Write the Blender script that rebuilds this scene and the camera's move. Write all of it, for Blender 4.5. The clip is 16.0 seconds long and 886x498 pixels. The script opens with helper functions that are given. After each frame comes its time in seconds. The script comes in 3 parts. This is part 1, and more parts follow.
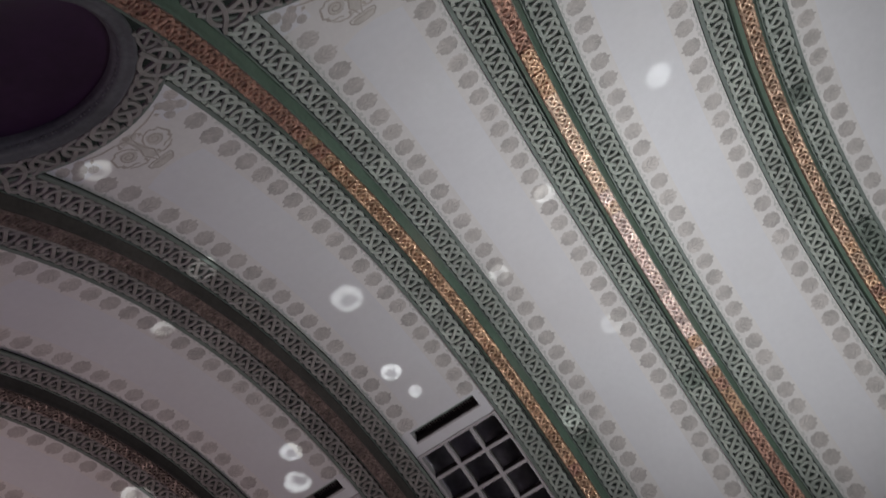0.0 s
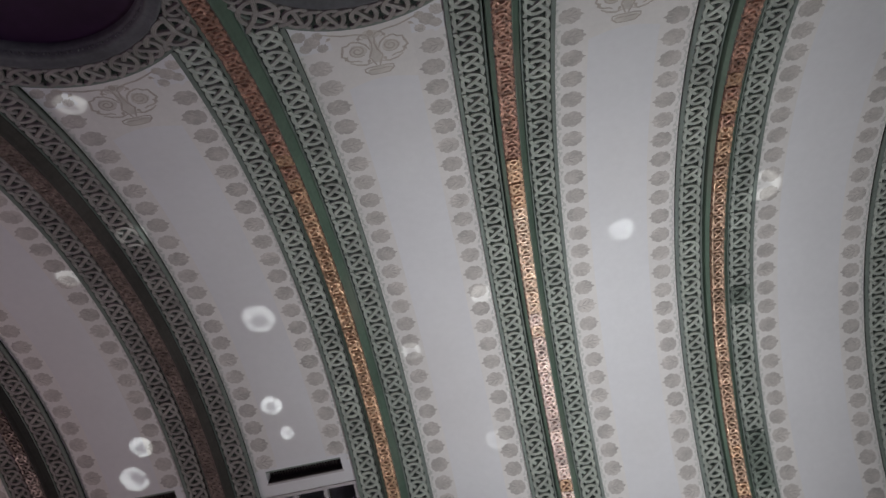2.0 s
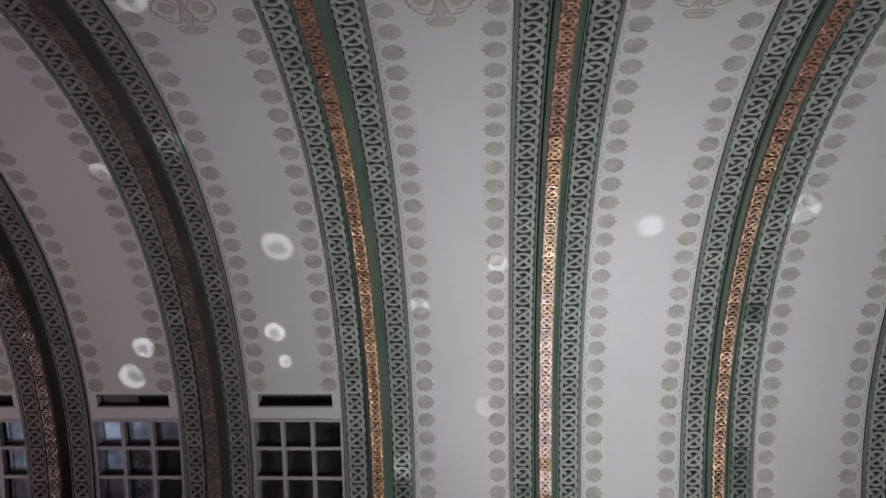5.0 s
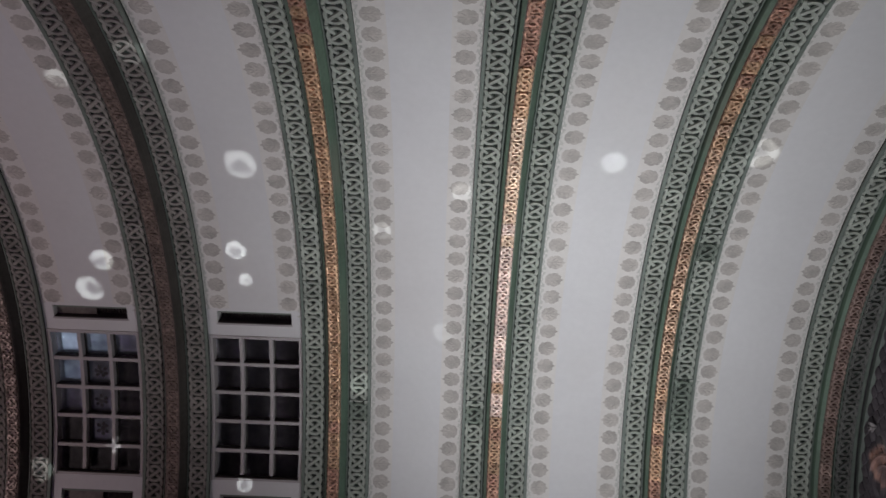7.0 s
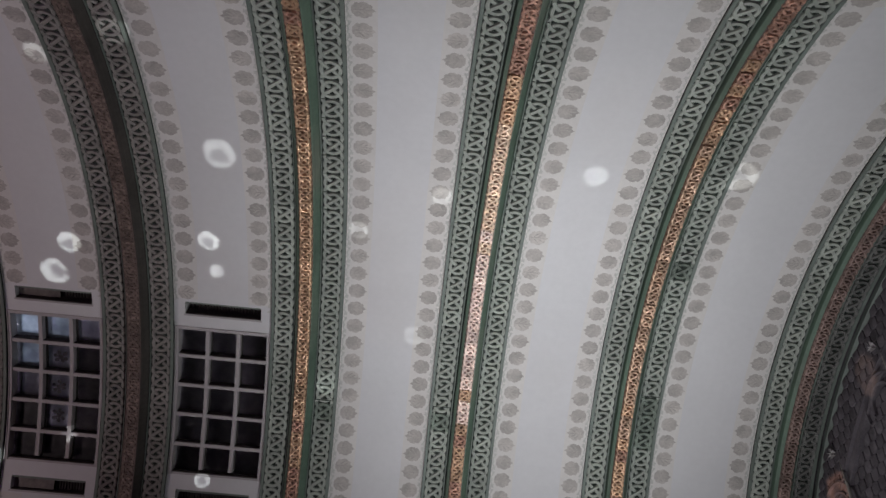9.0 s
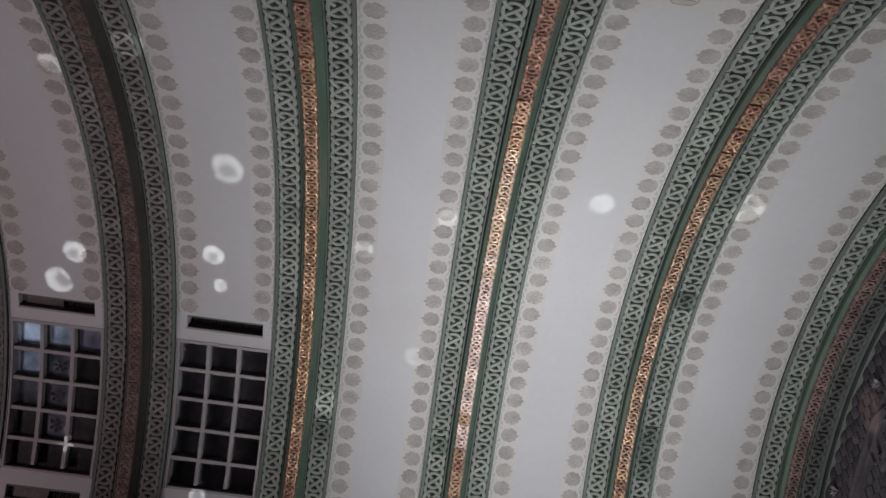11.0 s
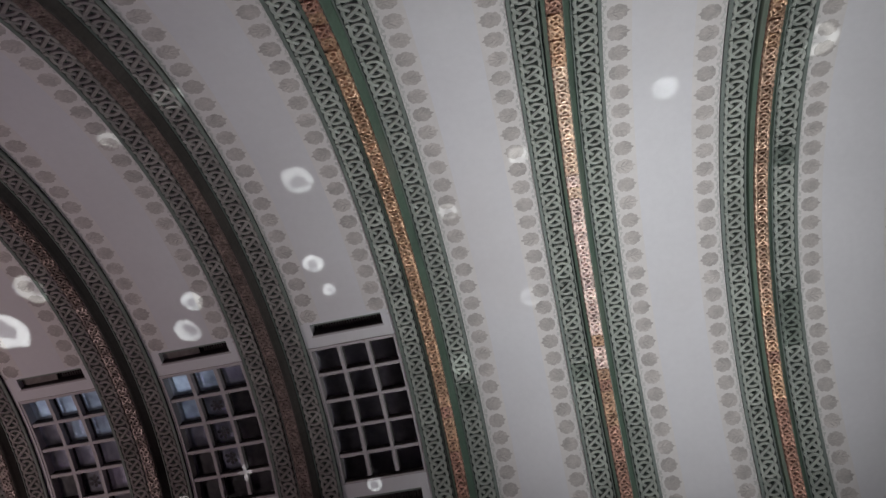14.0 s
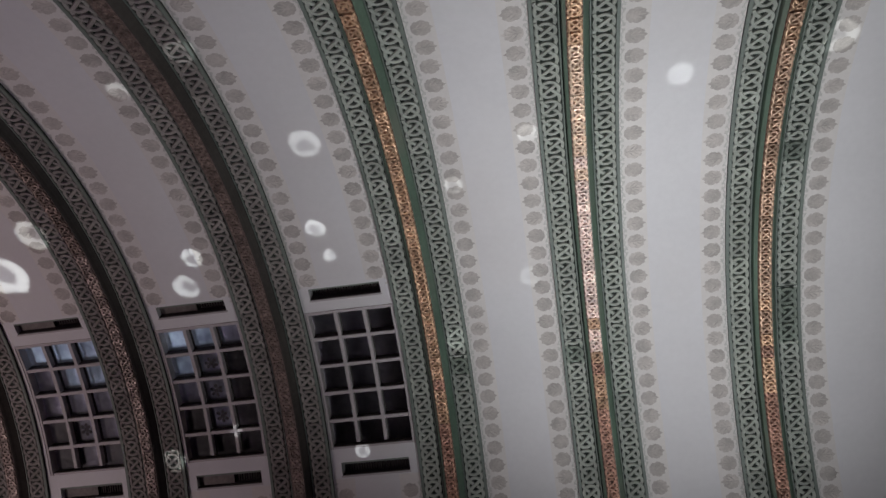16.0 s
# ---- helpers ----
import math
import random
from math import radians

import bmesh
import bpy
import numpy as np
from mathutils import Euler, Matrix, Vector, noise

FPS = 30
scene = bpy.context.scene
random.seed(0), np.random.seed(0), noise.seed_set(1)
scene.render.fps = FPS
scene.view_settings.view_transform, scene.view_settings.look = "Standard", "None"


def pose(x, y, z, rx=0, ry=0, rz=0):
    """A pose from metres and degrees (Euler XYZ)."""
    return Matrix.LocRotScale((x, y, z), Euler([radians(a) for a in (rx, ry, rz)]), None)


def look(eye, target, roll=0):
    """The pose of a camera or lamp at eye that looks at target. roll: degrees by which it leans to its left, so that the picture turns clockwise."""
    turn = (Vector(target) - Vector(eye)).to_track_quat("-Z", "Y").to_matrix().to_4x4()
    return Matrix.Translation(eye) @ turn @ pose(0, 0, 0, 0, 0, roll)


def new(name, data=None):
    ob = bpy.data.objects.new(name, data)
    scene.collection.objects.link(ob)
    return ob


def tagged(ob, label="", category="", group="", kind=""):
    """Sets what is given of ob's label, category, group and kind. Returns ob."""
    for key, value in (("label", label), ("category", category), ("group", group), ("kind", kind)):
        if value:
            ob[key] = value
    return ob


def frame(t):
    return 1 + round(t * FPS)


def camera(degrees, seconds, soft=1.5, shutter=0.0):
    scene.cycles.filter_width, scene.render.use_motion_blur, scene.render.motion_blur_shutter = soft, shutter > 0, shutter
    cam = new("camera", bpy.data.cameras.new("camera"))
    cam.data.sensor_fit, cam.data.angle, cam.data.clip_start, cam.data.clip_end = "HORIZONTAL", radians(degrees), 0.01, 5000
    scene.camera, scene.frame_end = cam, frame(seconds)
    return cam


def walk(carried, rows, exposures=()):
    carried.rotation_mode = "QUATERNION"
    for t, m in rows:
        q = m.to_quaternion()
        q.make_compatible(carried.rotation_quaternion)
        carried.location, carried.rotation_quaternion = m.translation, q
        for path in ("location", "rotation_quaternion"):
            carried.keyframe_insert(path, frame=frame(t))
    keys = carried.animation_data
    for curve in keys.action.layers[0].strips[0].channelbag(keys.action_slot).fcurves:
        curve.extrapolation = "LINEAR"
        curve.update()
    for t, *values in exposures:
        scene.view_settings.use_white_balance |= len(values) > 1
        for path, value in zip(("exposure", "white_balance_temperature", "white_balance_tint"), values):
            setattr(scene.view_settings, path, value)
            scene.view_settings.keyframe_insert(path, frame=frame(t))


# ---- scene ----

# ---------------------------------------------------------------- camera
cam = camera(61.32, 16.0, soft=1.42, shutter=0.5)
# seconds, place, turn
PATH = [
    (0.0, -0.017, -7.407, 1.699, 140.12, 16.43, 30.12),
    (0.4, -0.005, -7.408, 1.849, 142.40, 18.07, 29.43),
    (0.5, -0.002, -7.408, 1.887, 143.36, 20.57, 29.67),
    (0.6, 0.002, -7.415, 1.852, 144.35, 21.48, 30.72),
    (1.0, 0.018, -7.443, 1.713, 142.57, 15.58, 22.27),
    (1.5, 0.032, -7.452, 1.597, 141.62, 8.79, 14.49),
    (2.0, 0.054, -7.481, 1.588, 141.71, 6.15, 10.01),
    (2.5, 0.085, -7.466, 1.61, 141.0, 4.86, 7.39),
    (3.0, 0.106, -7.439, 1.613, 142.06, 1.69, 4.72),
    (3.5, 0.111, -7.484, 1.589, 144.8, -2.11, 3.01),
    (4.0, 0.091, -7.434, 1.573, 144.86, -3.68, 2.67),
    (4.4, 0.057, -7.479, 1.595, 141.75, -3.55, 2.93),
    (4.5, 0.048, -7.49, 1.601, 140.28, -2.47, 2.94),
    (4.7, 0.048, -7.499, 1.598, 139.03, -2.10, 2.87),
    (6.8, 0.045, -7.599, 1.570, 133.62, -2.02, -0.10),
    (7.0, 0.045, -7.608, 1.567, 132.65, -1.91, -1.02),
    (7.5, -0.027, -7.543, 1.608, 132.65, -1.66, -2.45),
    (8.0, -0.033, -7.504, 1.572, 132.28, -2.51, -3.84),
    (8.5, -0.031, -7.505, 1.579, 132.54, -3.38, -4.43),
    (9.0, -0.054, -7.498, 1.582, 133.37, -2.95, -5.04),
    (11.3, -0.040, -7.508, 1.607, 135.08, -4.92, -6.76),
    (11.5, -0.039, -7.509, 1.609, 134.92, -5.05, -7.39),
    (12.0, -0.044, -7.546, 1.63, 134.37, -5.39, -7.5),
    (12.5, 0.012, -7.552, 1.653, 134.25, -4.27, -3.46),
    (13.0, 0.046, -7.54, 1.634, 133.03, -0.95, 3.76),
    (13.5, 0.059, -7.568, 1.655, 131.95, 2.25, 9.2),
    (14.0, 0.047, -7.576, 1.645, 130.81, 4.22, 11.86),
    (14.5, 0.074, -7.578, 1.638, 130.18, 3.98, 12.08),
    (15.0, 0.064, -7.525, 1.597, 129.64, 2.15, 10.7),
    (15.5, 0.066, -7.512, 1.585, 129.59, 1.48, 9.84),
    (16.0, 0.031, -7.541, 1.619, 128.83, 1.26, 9.53),
]
walk(cam, [(t, pose(x, y, z, rx, ry, rz)) for t, x, y, z, rx, ry, rz in PATH])

# ---------------------------------------------------------------- plan
R = 9.0            # radius of the barrel vault
ZC = 2.2           # height of the vault's axis over the floor
BAY = 3.196        # rib to rib
RIB3 = 1.103       # the rib nearest to the camera
HALF = 0.671       # half width of a rib with its two lattice bands


def rib_x(i):
    return RIB3 + BAY * (i - 3) + {3: -0.022, 4: -0.022, 5: 0.12}.get(i, 0.0)


RIBS = range(-3, 6)
EAST = rib_x(5) + 0.655
WEST = rib_x(-3) - 0.75
SKYLIT = (-2, -1, 0, 1)      # bays that hold a skylight, named by the rib on their west


def cyl(x, phi, h=0.0):
    """A place on the vault: along the hall, degrees over the springing of the far side, metres in from the plaster."""
    a = radians(phi)
    return Vector((x, (R - h) * math.cos(a), ZC + (R - h) * math.sin(a)))


def seat(x, phi, h=0.0, spin=0.0):
    """The pose of a piece on the vault: its x along the hall, y up the curve, z into the room."""
    a = radians(phi)
    m = Matrix(((1, 0, 0), (0, -math.sin(a), -math.cos(a)), (0, math.cos(a), -math.sin(a)))).to_4x4()
    return Matrix.Translation(cyl(x, phi, h)) @ m @ Matrix.Rotation(spin, 4, "Z")


# ---------------------------------------------------------------- light
world = bpy.data.worlds.new("hall_dark")
world.use_nodes = True
world.node_tree.nodes["Background"].inputs[0].default_value = (0.5, 0.5, 0.6, 1)
world.node_tree.nodes["Background"].inputs[1].default_value = 0.02
scene.world = world


def area(name, eye, target, size, power, colour, spread=180):
    lamp = bpy.data.lights.new(name, "AREA")
    lamp.shape, lamp.size, lamp.energy, lamp.color, lamp.spread = "DISK", size, power, colour, radians(spread)
    ob = new(name, lamp)
    ob.matrix_world = look(eye, target)
    return ob


# main lamp, itself unseen, placed from the glint on the gilding
area("unseen_uplight", (2.15, 2.7, 0.5), (1.90, 1.35, 11), 1.4, 232, (0.947, 0.958, 0.985), 105)
# two unseen fill lamps, added to balance brightness along the vault
area("unseen_uplight", (5.6, 4.6, 0.5), (5.3, 6.0, 11), 1.6, 30, (0.953, 0.958, 0.985), 110)
area("unseen_uplight", (-15.6, -0.8, 0.5), (-14.0, 2.5, 10), 2.0, 315, (1.0, 0.80, 0.82))
# unseen violet lamp, added to tint the west of the vault
area("violet_fill", (-7.0, -6.8, 0.5), (-5.0, -6.0, 9), 0.6, 28, (0.55, 0.2, 0.9))

BEAMS = []


def projector(x, phi, radius, power, tone=(0.95, 1.0, 1.0), goal=None):
    """A narrow beam from the hall's floor that throws a small ring of light on the vault, through a gobo disc."""
    eye = Vector((0.8 * x + 0.6, 1.6 + 0.4 * (len(BEAMS) % 6), 0.6))
    goal = goal or cyl(x, phi)
    lamp = bpy.data.lights.new("effect_projector", "SPOT")
    lamp.spot_size, lamp.spot_blend = 2 * math.atan(radius / (goal - eye).length), 0.3
    lamp.energy, lamp.color, lamp.shadow_soft_size = power, tone, 0.0022
    new("effect_projector", lamp).matrix_world = look(eye, goal)
    BEAMS.append((eye, goal, radius))


# along the hall, degrees up the vault, radius, strength
for x, phi, radius, power in ((-3.92, 72.8, 0.19, 1500), (-3.80, 68.8, 0.13, 1500), (-6.48, 70.8, 0.21, 1300), (-6.82, 66.8, 0.25, 1100), (-9.35, 77.0, 0.32, 1200),
                              (-10.35, 71.5, 0.42, 1900), (-1.20, 76.2, 0.18, 900), (0.22, 81.8, 0.18, 1100), (-0.03, 62.7, 0.20, 450),
                              (5.10, 88.4, 0.27, 1000), (-6.14, 95.0, 0.18, 900), (-1.65, 55.6, 0.20, 800), (-6.59, 45.6, 0.15, 1100), (-3.92, 41.4, 0.16, 900),
                              (-4.29, 115.7, 0.20, 900), (-4.80, 98.9, 0.23, 1000), (-3.60, 84.5, 0.28, 1000), (-8.02, 42.6, 0.22, 900), (2.73, 86.5, 0.20, 900)):
    projector(x, phi, radius * 1.15, power * 1.9)
# two warm ones on the end wall
projector(-2.0, 0, 0.40, 4600, (1.0, 0.55, 0.36), Vector((EAST, 5.3, 8.28)))
projector(-3.0, 0, 0.34, 2800, (1.0, 0.68, 0.48), Vector((EAST, 3.35, 9.68)))

# ---------------------------------------------------------------- materials


def material(name, colour, rough=0.6, metal=0.0, spots=0.15, scale=1.2, fine=30.0, bump=0.15, vary=0.0, stain=None, wear=0.0, shine=0.5):
    m = bpy.data.materials.new(name)
    m.use_nodes = True
    t = m.node_tree
    n, l = t.nodes, t.links
    b = n["Principled BSDF"]
    b.inputs["Roughness"].default_value, b.inputs["Metallic"].default_value = rough, metal
    b.inputs["Specular IOR Level"].default_value = shine
    co = n.new("ShaderNodeTexCoord")
    big, small = n.new("ShaderNodeTexNoise"), n.new("ShaderNodeTexNoise")
    big.inputs["Scale"].default_value, big.inputs["Detail"].default_value = scale, 6
    small.inputs["Scale"].default_value, small.inputs["Detail"].default_value = fine, 5
    info = n.new("ShaderNodeObjectInfo")
    shift = n.new("ShaderNodeVectorMath")
    shift.operation = "MULTIPLY_ADD"
    shift.inputs[1].default_value = (37, 23, 51)
    comb = n.new("ShaderNodeCombineXYZ")
    for k in range(3):
        l.new(info.outputs["Random"], comb.inputs[k])
    l.new(comb.outputs[0], shift.inputs[0])
    l.new(co.outputs["Object"], shift.inputs[2])
    for x in (big, small):
        l.new(shift.outputs[0], x.inputs["Vector"])
    ramp = n.new("ShaderNodeMapRange")
    ramp.inputs["From Min"].default_value, ramp.inputs["From Max"].default_value = 0.3, 0.7
    ramp.inputs["To Min"].default_value, ramp.inputs["To Max"].default_value = 1 - spots, 1 + spots
    l.new(big.outputs["Fac"], ramp.inputs["Value"])
    ramp2 = n.new("ShaderNodeMapRange")
    ramp2.inputs["From Min"].default_value, ramp2.inputs["From Max"].default_value = 0.3, 0.7
    ramp2.inputs["To Min"].default_value, ramp2.inputs["To Max"].default_value = 1 - spots * 0.5, 1 + spots * 0.5
    l.new(small.outputs["Fac"], ramp2.inputs["Value"])
    mul = n.new("ShaderNodeMath")
    mul.operation = "MULTIPLY"
    l.new(ramp.outputs[0], mul.inputs[0])
    l.new(ramp2.outputs[0], mul.inputs[1])
    last = mul
    if vary:
        rv = n.new("ShaderNodeMapRange")
        rv.inputs["To Min"].default_value, rv.inputs["To Max"].default_value = 1 - vary, 1 + vary
        l.new(info.outputs["Random"], rv.inputs["Value"])
        m3 = n.new("ShaderNodeMath")
        m3.operation = "MULTIPLY"
        l.new(mul.outputs[0], m3.inputs[0])
        l.new(rv.outputs[0], m3.inputs[1])
        last = m3
    tint = n.new("ShaderNodeVectorMath")
    tint.operation = "SCALE"
    tint.inputs[0].default_value = colour
    l.new(last.outputs[0], tint.inputs["Scale"])
    out = tint.outputs[0]
    if stain:
        patch = n.new("ShaderNodeTexNoise")
        patch.inputs["Scale"].default_value, patch.inputs["Detail"].default_value = scale * 0.45, 8
        l.new(shift.outputs[0], patch.inputs["Vector"])
        pr = n.new("ShaderNodeMapRange")
        pr.inputs["From Min"].default_value, pr.inputs["From Max"].default_value = 0.52, 0.72
        pr.inputs["To Max"].default_value = wear
        l.new(patch.outputs["Fac"], pr.inputs["Value"])
        mix = n.new("ShaderNodeMix")
        mix.data_type = "RGBA"
        mix.inputs["B"].default_value = (*stain, 1)
        l.new(pr.outputs[0], mix.inputs["Factor"])
        l.new(out, mix.inputs["A"])
        out = mix.outputs["Result"]
    l.new(out, b.inputs["Base Color"])
    if bump:
        bp = n.new("ShaderNodeBump")
        bp.inputs["Strength"].default_value, bp.inputs["Distance"].default_value = bump, 0.01
        l.new(small.outputs["Fac"], bp.inputs["Height"])
        l.new(bp.outputs[0], b.inputs["Normal"])
    return m


PLASTER = material("cream_plaster", (0.705, 0.705, 0.715), 0.75, spots=0.035, scale=0.5, fine=9, bump=0.1, stain=(0.62, 0.58, 0.55), wear=0.25)
BORDER = material("warm_border_paint", (0.71, 0.69, 0.665), 0.78, spots=0.05, scale=0.9, fine=14, bump=0.05)
STENCIL = material("stencil_paint", (0.492, 0.463, 0.435), 0.8, spots=0.2, scale=4, fine=24, bump=0.0, vary=0.07)
VEIN = material("leaf_vein_paint", (0.468, 0.44, 0.413), 0.8, spots=0.2, scale=5, fine=30, bump=0.0)
INK = material("brown_stencil_line", (0.47, 0.425, 0.375), 0.8, spots=0.14, scale=5, fine=30, bump=0.0)
FAINT = material("faint_stencil_paint", (0.585, 0.555, 0.51), 0.8, spots=0.10, scale=6, fine=40, bump=0.0)
STRAP = material("sage_painted_plaster", (0.398, 0.430, 0.384), 0.55, spots=0.16, scale=3, fine=25, bump=0.2, vary=0.12)
PATCH = material("dull_green_plaster", (0.225, 0.265, 0.225), 0.6, spots=0.3, scale=4, fine=25, bump=0.2, vary=0.2)
GROUND = material("dark_green_ground", (0.036, 0.045, 0.039), 0.7, spots=0.3, scale=2, fine=20, bump=0.2, shine=0.08)
GREEN = material("green_paint", (0.115, 0.175, 0.13), 0.5, spots=0.18, scale=0.9, fine=14, bump=0.1, stain=(0.20, 0.21, 0.17), wear=0.7)
EDGE = material("grey_green_edge", (0.165, 0.198, 0.174), 0.6, spots=0.15, scale=1.5, fine=18, bump=0.1)
# one gilding in bright and dim copies: its glints are put into the colour
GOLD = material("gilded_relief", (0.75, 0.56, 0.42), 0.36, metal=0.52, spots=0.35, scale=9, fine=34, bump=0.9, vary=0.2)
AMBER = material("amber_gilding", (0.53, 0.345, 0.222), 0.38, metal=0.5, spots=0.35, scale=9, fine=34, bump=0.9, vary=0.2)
# darker brown copy of the strap colour, for the dimly lit west
DIM_STRAP = material("dim_plaster_strap", (0.288, 0.272, 0.252), 0.55, spots=0.2, scale=3, fine=25, bump=0.2, vary=0.12)
RED_BROWN = material("reddish_brown_paint", (0.165, 0.12, 0.107), 0.5, spots=0.3, scale=3, fine=26, bump=0.6)
ROSE = material("rose_glint_gilding", (0.80, 0.63, 0.56), 0.36, metal=0.52, spots=0.35, scale=9, fine=34, bump=0.9, vary=0.2)
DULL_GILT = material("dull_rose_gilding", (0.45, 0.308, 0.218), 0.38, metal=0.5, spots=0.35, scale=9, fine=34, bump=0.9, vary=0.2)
COPPER = material("dim_copper_gilding", (0.41, 0.238, 0.176), 0.41, metal=0.5, spots=0.5, scale=12, fine=40, bump=1.0, vary=0.22)
# gilding darkened for the dim western ribs, then a paler copy for their glints
DIM_GILT = material("dim_brown_gilding", (0.215, 0.168, 0.146), 0.42, metal=0.5, spots=0.5, scale=12, fine=40, bump=0.9, vary=0.2)
PALE_GLINT = material("glint_brown_gilding", (0.30, 0.246, 0.222), 0.40, metal=0.5, spots=0.4, scale=8, fine=30, bump=0.9, vary=0.25)
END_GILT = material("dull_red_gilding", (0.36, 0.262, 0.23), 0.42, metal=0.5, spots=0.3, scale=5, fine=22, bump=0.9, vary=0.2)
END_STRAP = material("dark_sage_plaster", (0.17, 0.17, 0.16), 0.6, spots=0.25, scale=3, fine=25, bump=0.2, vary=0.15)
BRONZE = material("bronze_ground", (0.15, 0.078, 0.060), 0.5, metal=0.3, spots=0.3, scale=2, fine=30, bump=0.3)
# the green flank's colour darkened to stand for shade on the western ribs
DIM_FLANK = material("dim_green_paint", (0.070, 0.063, 0.056), 0.55, spots=0.25, scale=0.9, fine=14, bump=0.1, stain=(0.065, 0.07, 0.055), wear=0.6, shine=0.35)
FRAME = material("grey_white_frame_paint", (0.47, 0.445, 0.45), 0.55, spots=0.06, scale=1.5, fine=20, bump=0.1)
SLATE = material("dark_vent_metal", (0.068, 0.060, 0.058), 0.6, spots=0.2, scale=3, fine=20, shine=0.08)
MOULD = material("grey_green_moulding", (0.115, 0.118, 0.125), 0.6, shine=0.25, spots=0.25, scale=1.5, fine=16, bump=0.3)
VIOLET = material("dark_violet_glass", (0.034, 0.013, 0.040), 0.3, spots=0.25, scale=1.2, fine=8, bump=0.05)
SCALES = material("dark_scale_plaster", (0.125, 0.112, 0.125), 0.6, spots=0.3, scale=2.5, fine=22, bump=0.3, vary=0.3)
WALLS = material("hall_wall_plaster", (0.28, 0.26, 0.24), 0.7, spots=0.08, scale=0.7, fine=12)
FLOOR = material("hall_floor_stone", (0.12, 0.105, 0.10), 0.4, spots=0.15, scale=0.8, fine=10)
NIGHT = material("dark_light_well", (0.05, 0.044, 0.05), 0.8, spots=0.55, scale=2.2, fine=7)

DUSK = {}
for _k, _e in ((1, 0.035), (2, 0.09), (3, 0.26), (4, 0.62)):
    DUSK[_k] = material("dusk_sky", (0.34, 0.42, 0.52) if _k > 2 else (0.30, 0.30, 0.36), 0.9, spots=0.45, scale=2.4, fine=8, bump=0.0)
    _b = DUSK[_k].node_tree.nodes["Principled BSDF"]
    DUSK[_k].node_tree.links.new(_b.inputs["Base Color"].links[0].from_socket, _b.inputs["Emission Color"])
    _b.inputs["Emission Strength"].default_value = _e
BEADING = material("pale_frame_bead", (0.52, 0.49, 0.49), 0.5, spots=0.05, scale=2, fine=20, bump=0.05)
GLASS = bpy.data.materials.new("skylight_glass")
GLASS.use_nodes = True
_b = GLASS.node_tree.nodes["Principled BSDF"]
_n, _l = GLASS.node_tree.nodes, GLASS.node_tree.links
_smudge, _ramp = _n.new("ShaderNodeTexNoise"), _n.new("ShaderNodeValToRGB")
_smudge.inputs["Scale"].default_value, _smudge.inputs["Detail"].default_value = 5.0, 6
_ramp.color_ramp.elements[0].position, _ramp.color_ramp.elements[0].color = 0.38, (0.50, 0.49, 0.56, 1)
_ramp.color_ramp.elements[1].position, _ramp.color_ramp.elements[1].color = 0.70, (0.86, 0.86, 0.90, 1)
_pos = _n.new("ShaderNodeTexCoord")
_l.new(_pos.outputs["Object"], _smudge.inputs["Vector"])
_l.new(_smudge.outputs["Fac"], _ramp.inputs["Fac"])
_l.new(_ramp.outputs["Color"], _b.inputs["Base Color"])
_dent = _n.new("ShaderNodeBump")
_dent.inputs["Strength"].default_value, _dent.inputs["Distance"].default_value = 0.5, 0.02
_l.new(_smudge.outputs["Fac"], _dent.inputs["Height"])
_l.new(_dent.outputs[0], _b.inputs["Normal"])
_b.inputs["Transmission Weight"].default_value, _b.inputs["Roughness"].default_value, _b.inputs["IOR"].default_value = 1.0, 0.38, 1.25

# ---------------------------------------------------------------- mesh helpers


def part(name, bm, mat, parent=None, label="", smooth=False):
    me = bpy.data.meshes.new(name)
    bm.to_mesh(me)
    bm.free()
    me.materials.append(mat)
    if smooth:
        for p in me.polygons:
            p.use_smooth = True
    ob = new(name, me)
    ob.parent = parent
    return tagged(ob, label)


def shared(name, me, m, parent, mat=None):
    """One more piece on a mesh that its like share; with mat, in that material instead."""
    ob = new(name, me)
    ob.parent = parent
    ob.matrix_basis = m
    if mat:
        ob.material_slots[0].link = "OBJECT"
        ob.material_slots[0].material = mat
    return ob


def mesh_of(name, bm, mat, smooth=False):
    me = bpy.data.meshes.new(name)
    bm.to_mesh(me)
    bm.free()
    me.materials.append(mat)
    if smooth:
        for p in me.polygons:
            p.use_smooth = True
    return me


def flat(bm, pts, h=0.0):
    bm.faces.new([bm.verts.new((u, v, h)) for u, v in pts])


def swept(name, profile, phis, mat, parent, closed=False, smooth=False, label=""):
    """A section of (x, h) points swept round the vault over the given angles."""
    bm = bmesh.new()
    rows = [[bm.verts.new(cyl(x, p, h)) for x, h in profile] for p in phis]
    n = len(profile)
    for a, b in zip(rows, rows[1:]):
        for k in range(n if closed else n - 1):
            bm.faces.new((a[k], a[(k + 1) % n], b[(k + 1) % n], b[k]))
    if closed:
        bm.faces.new(rows[0])
        bm.faces.new(rows[-1])
    bmesh.ops.recalc_face_normals(bm, faces=bm.faces)
    return part(name, bm, mat, parent, label, smooth)


def steps(a, b, d):
    n = max(1, round(abs(b - a) / d))
    return [a + (b - a) * i / n for i in range(n + 1)]


def box(bm, x0, x1, y0, y1, z0, z1):
    v = [bm.verts.new((x, y, z)) for x in (x0, x1) for y in (y0, y1) for z in (z0, z1)]
    for f in ((0, 1, 3, 2), (4, 6, 7, 5), (0, 4, 5, 1), (2, 3, 7, 6), (0, 2, 6, 4), (1, 5, 7, 3)):
        bm.faces.new([v[i] for i in f])


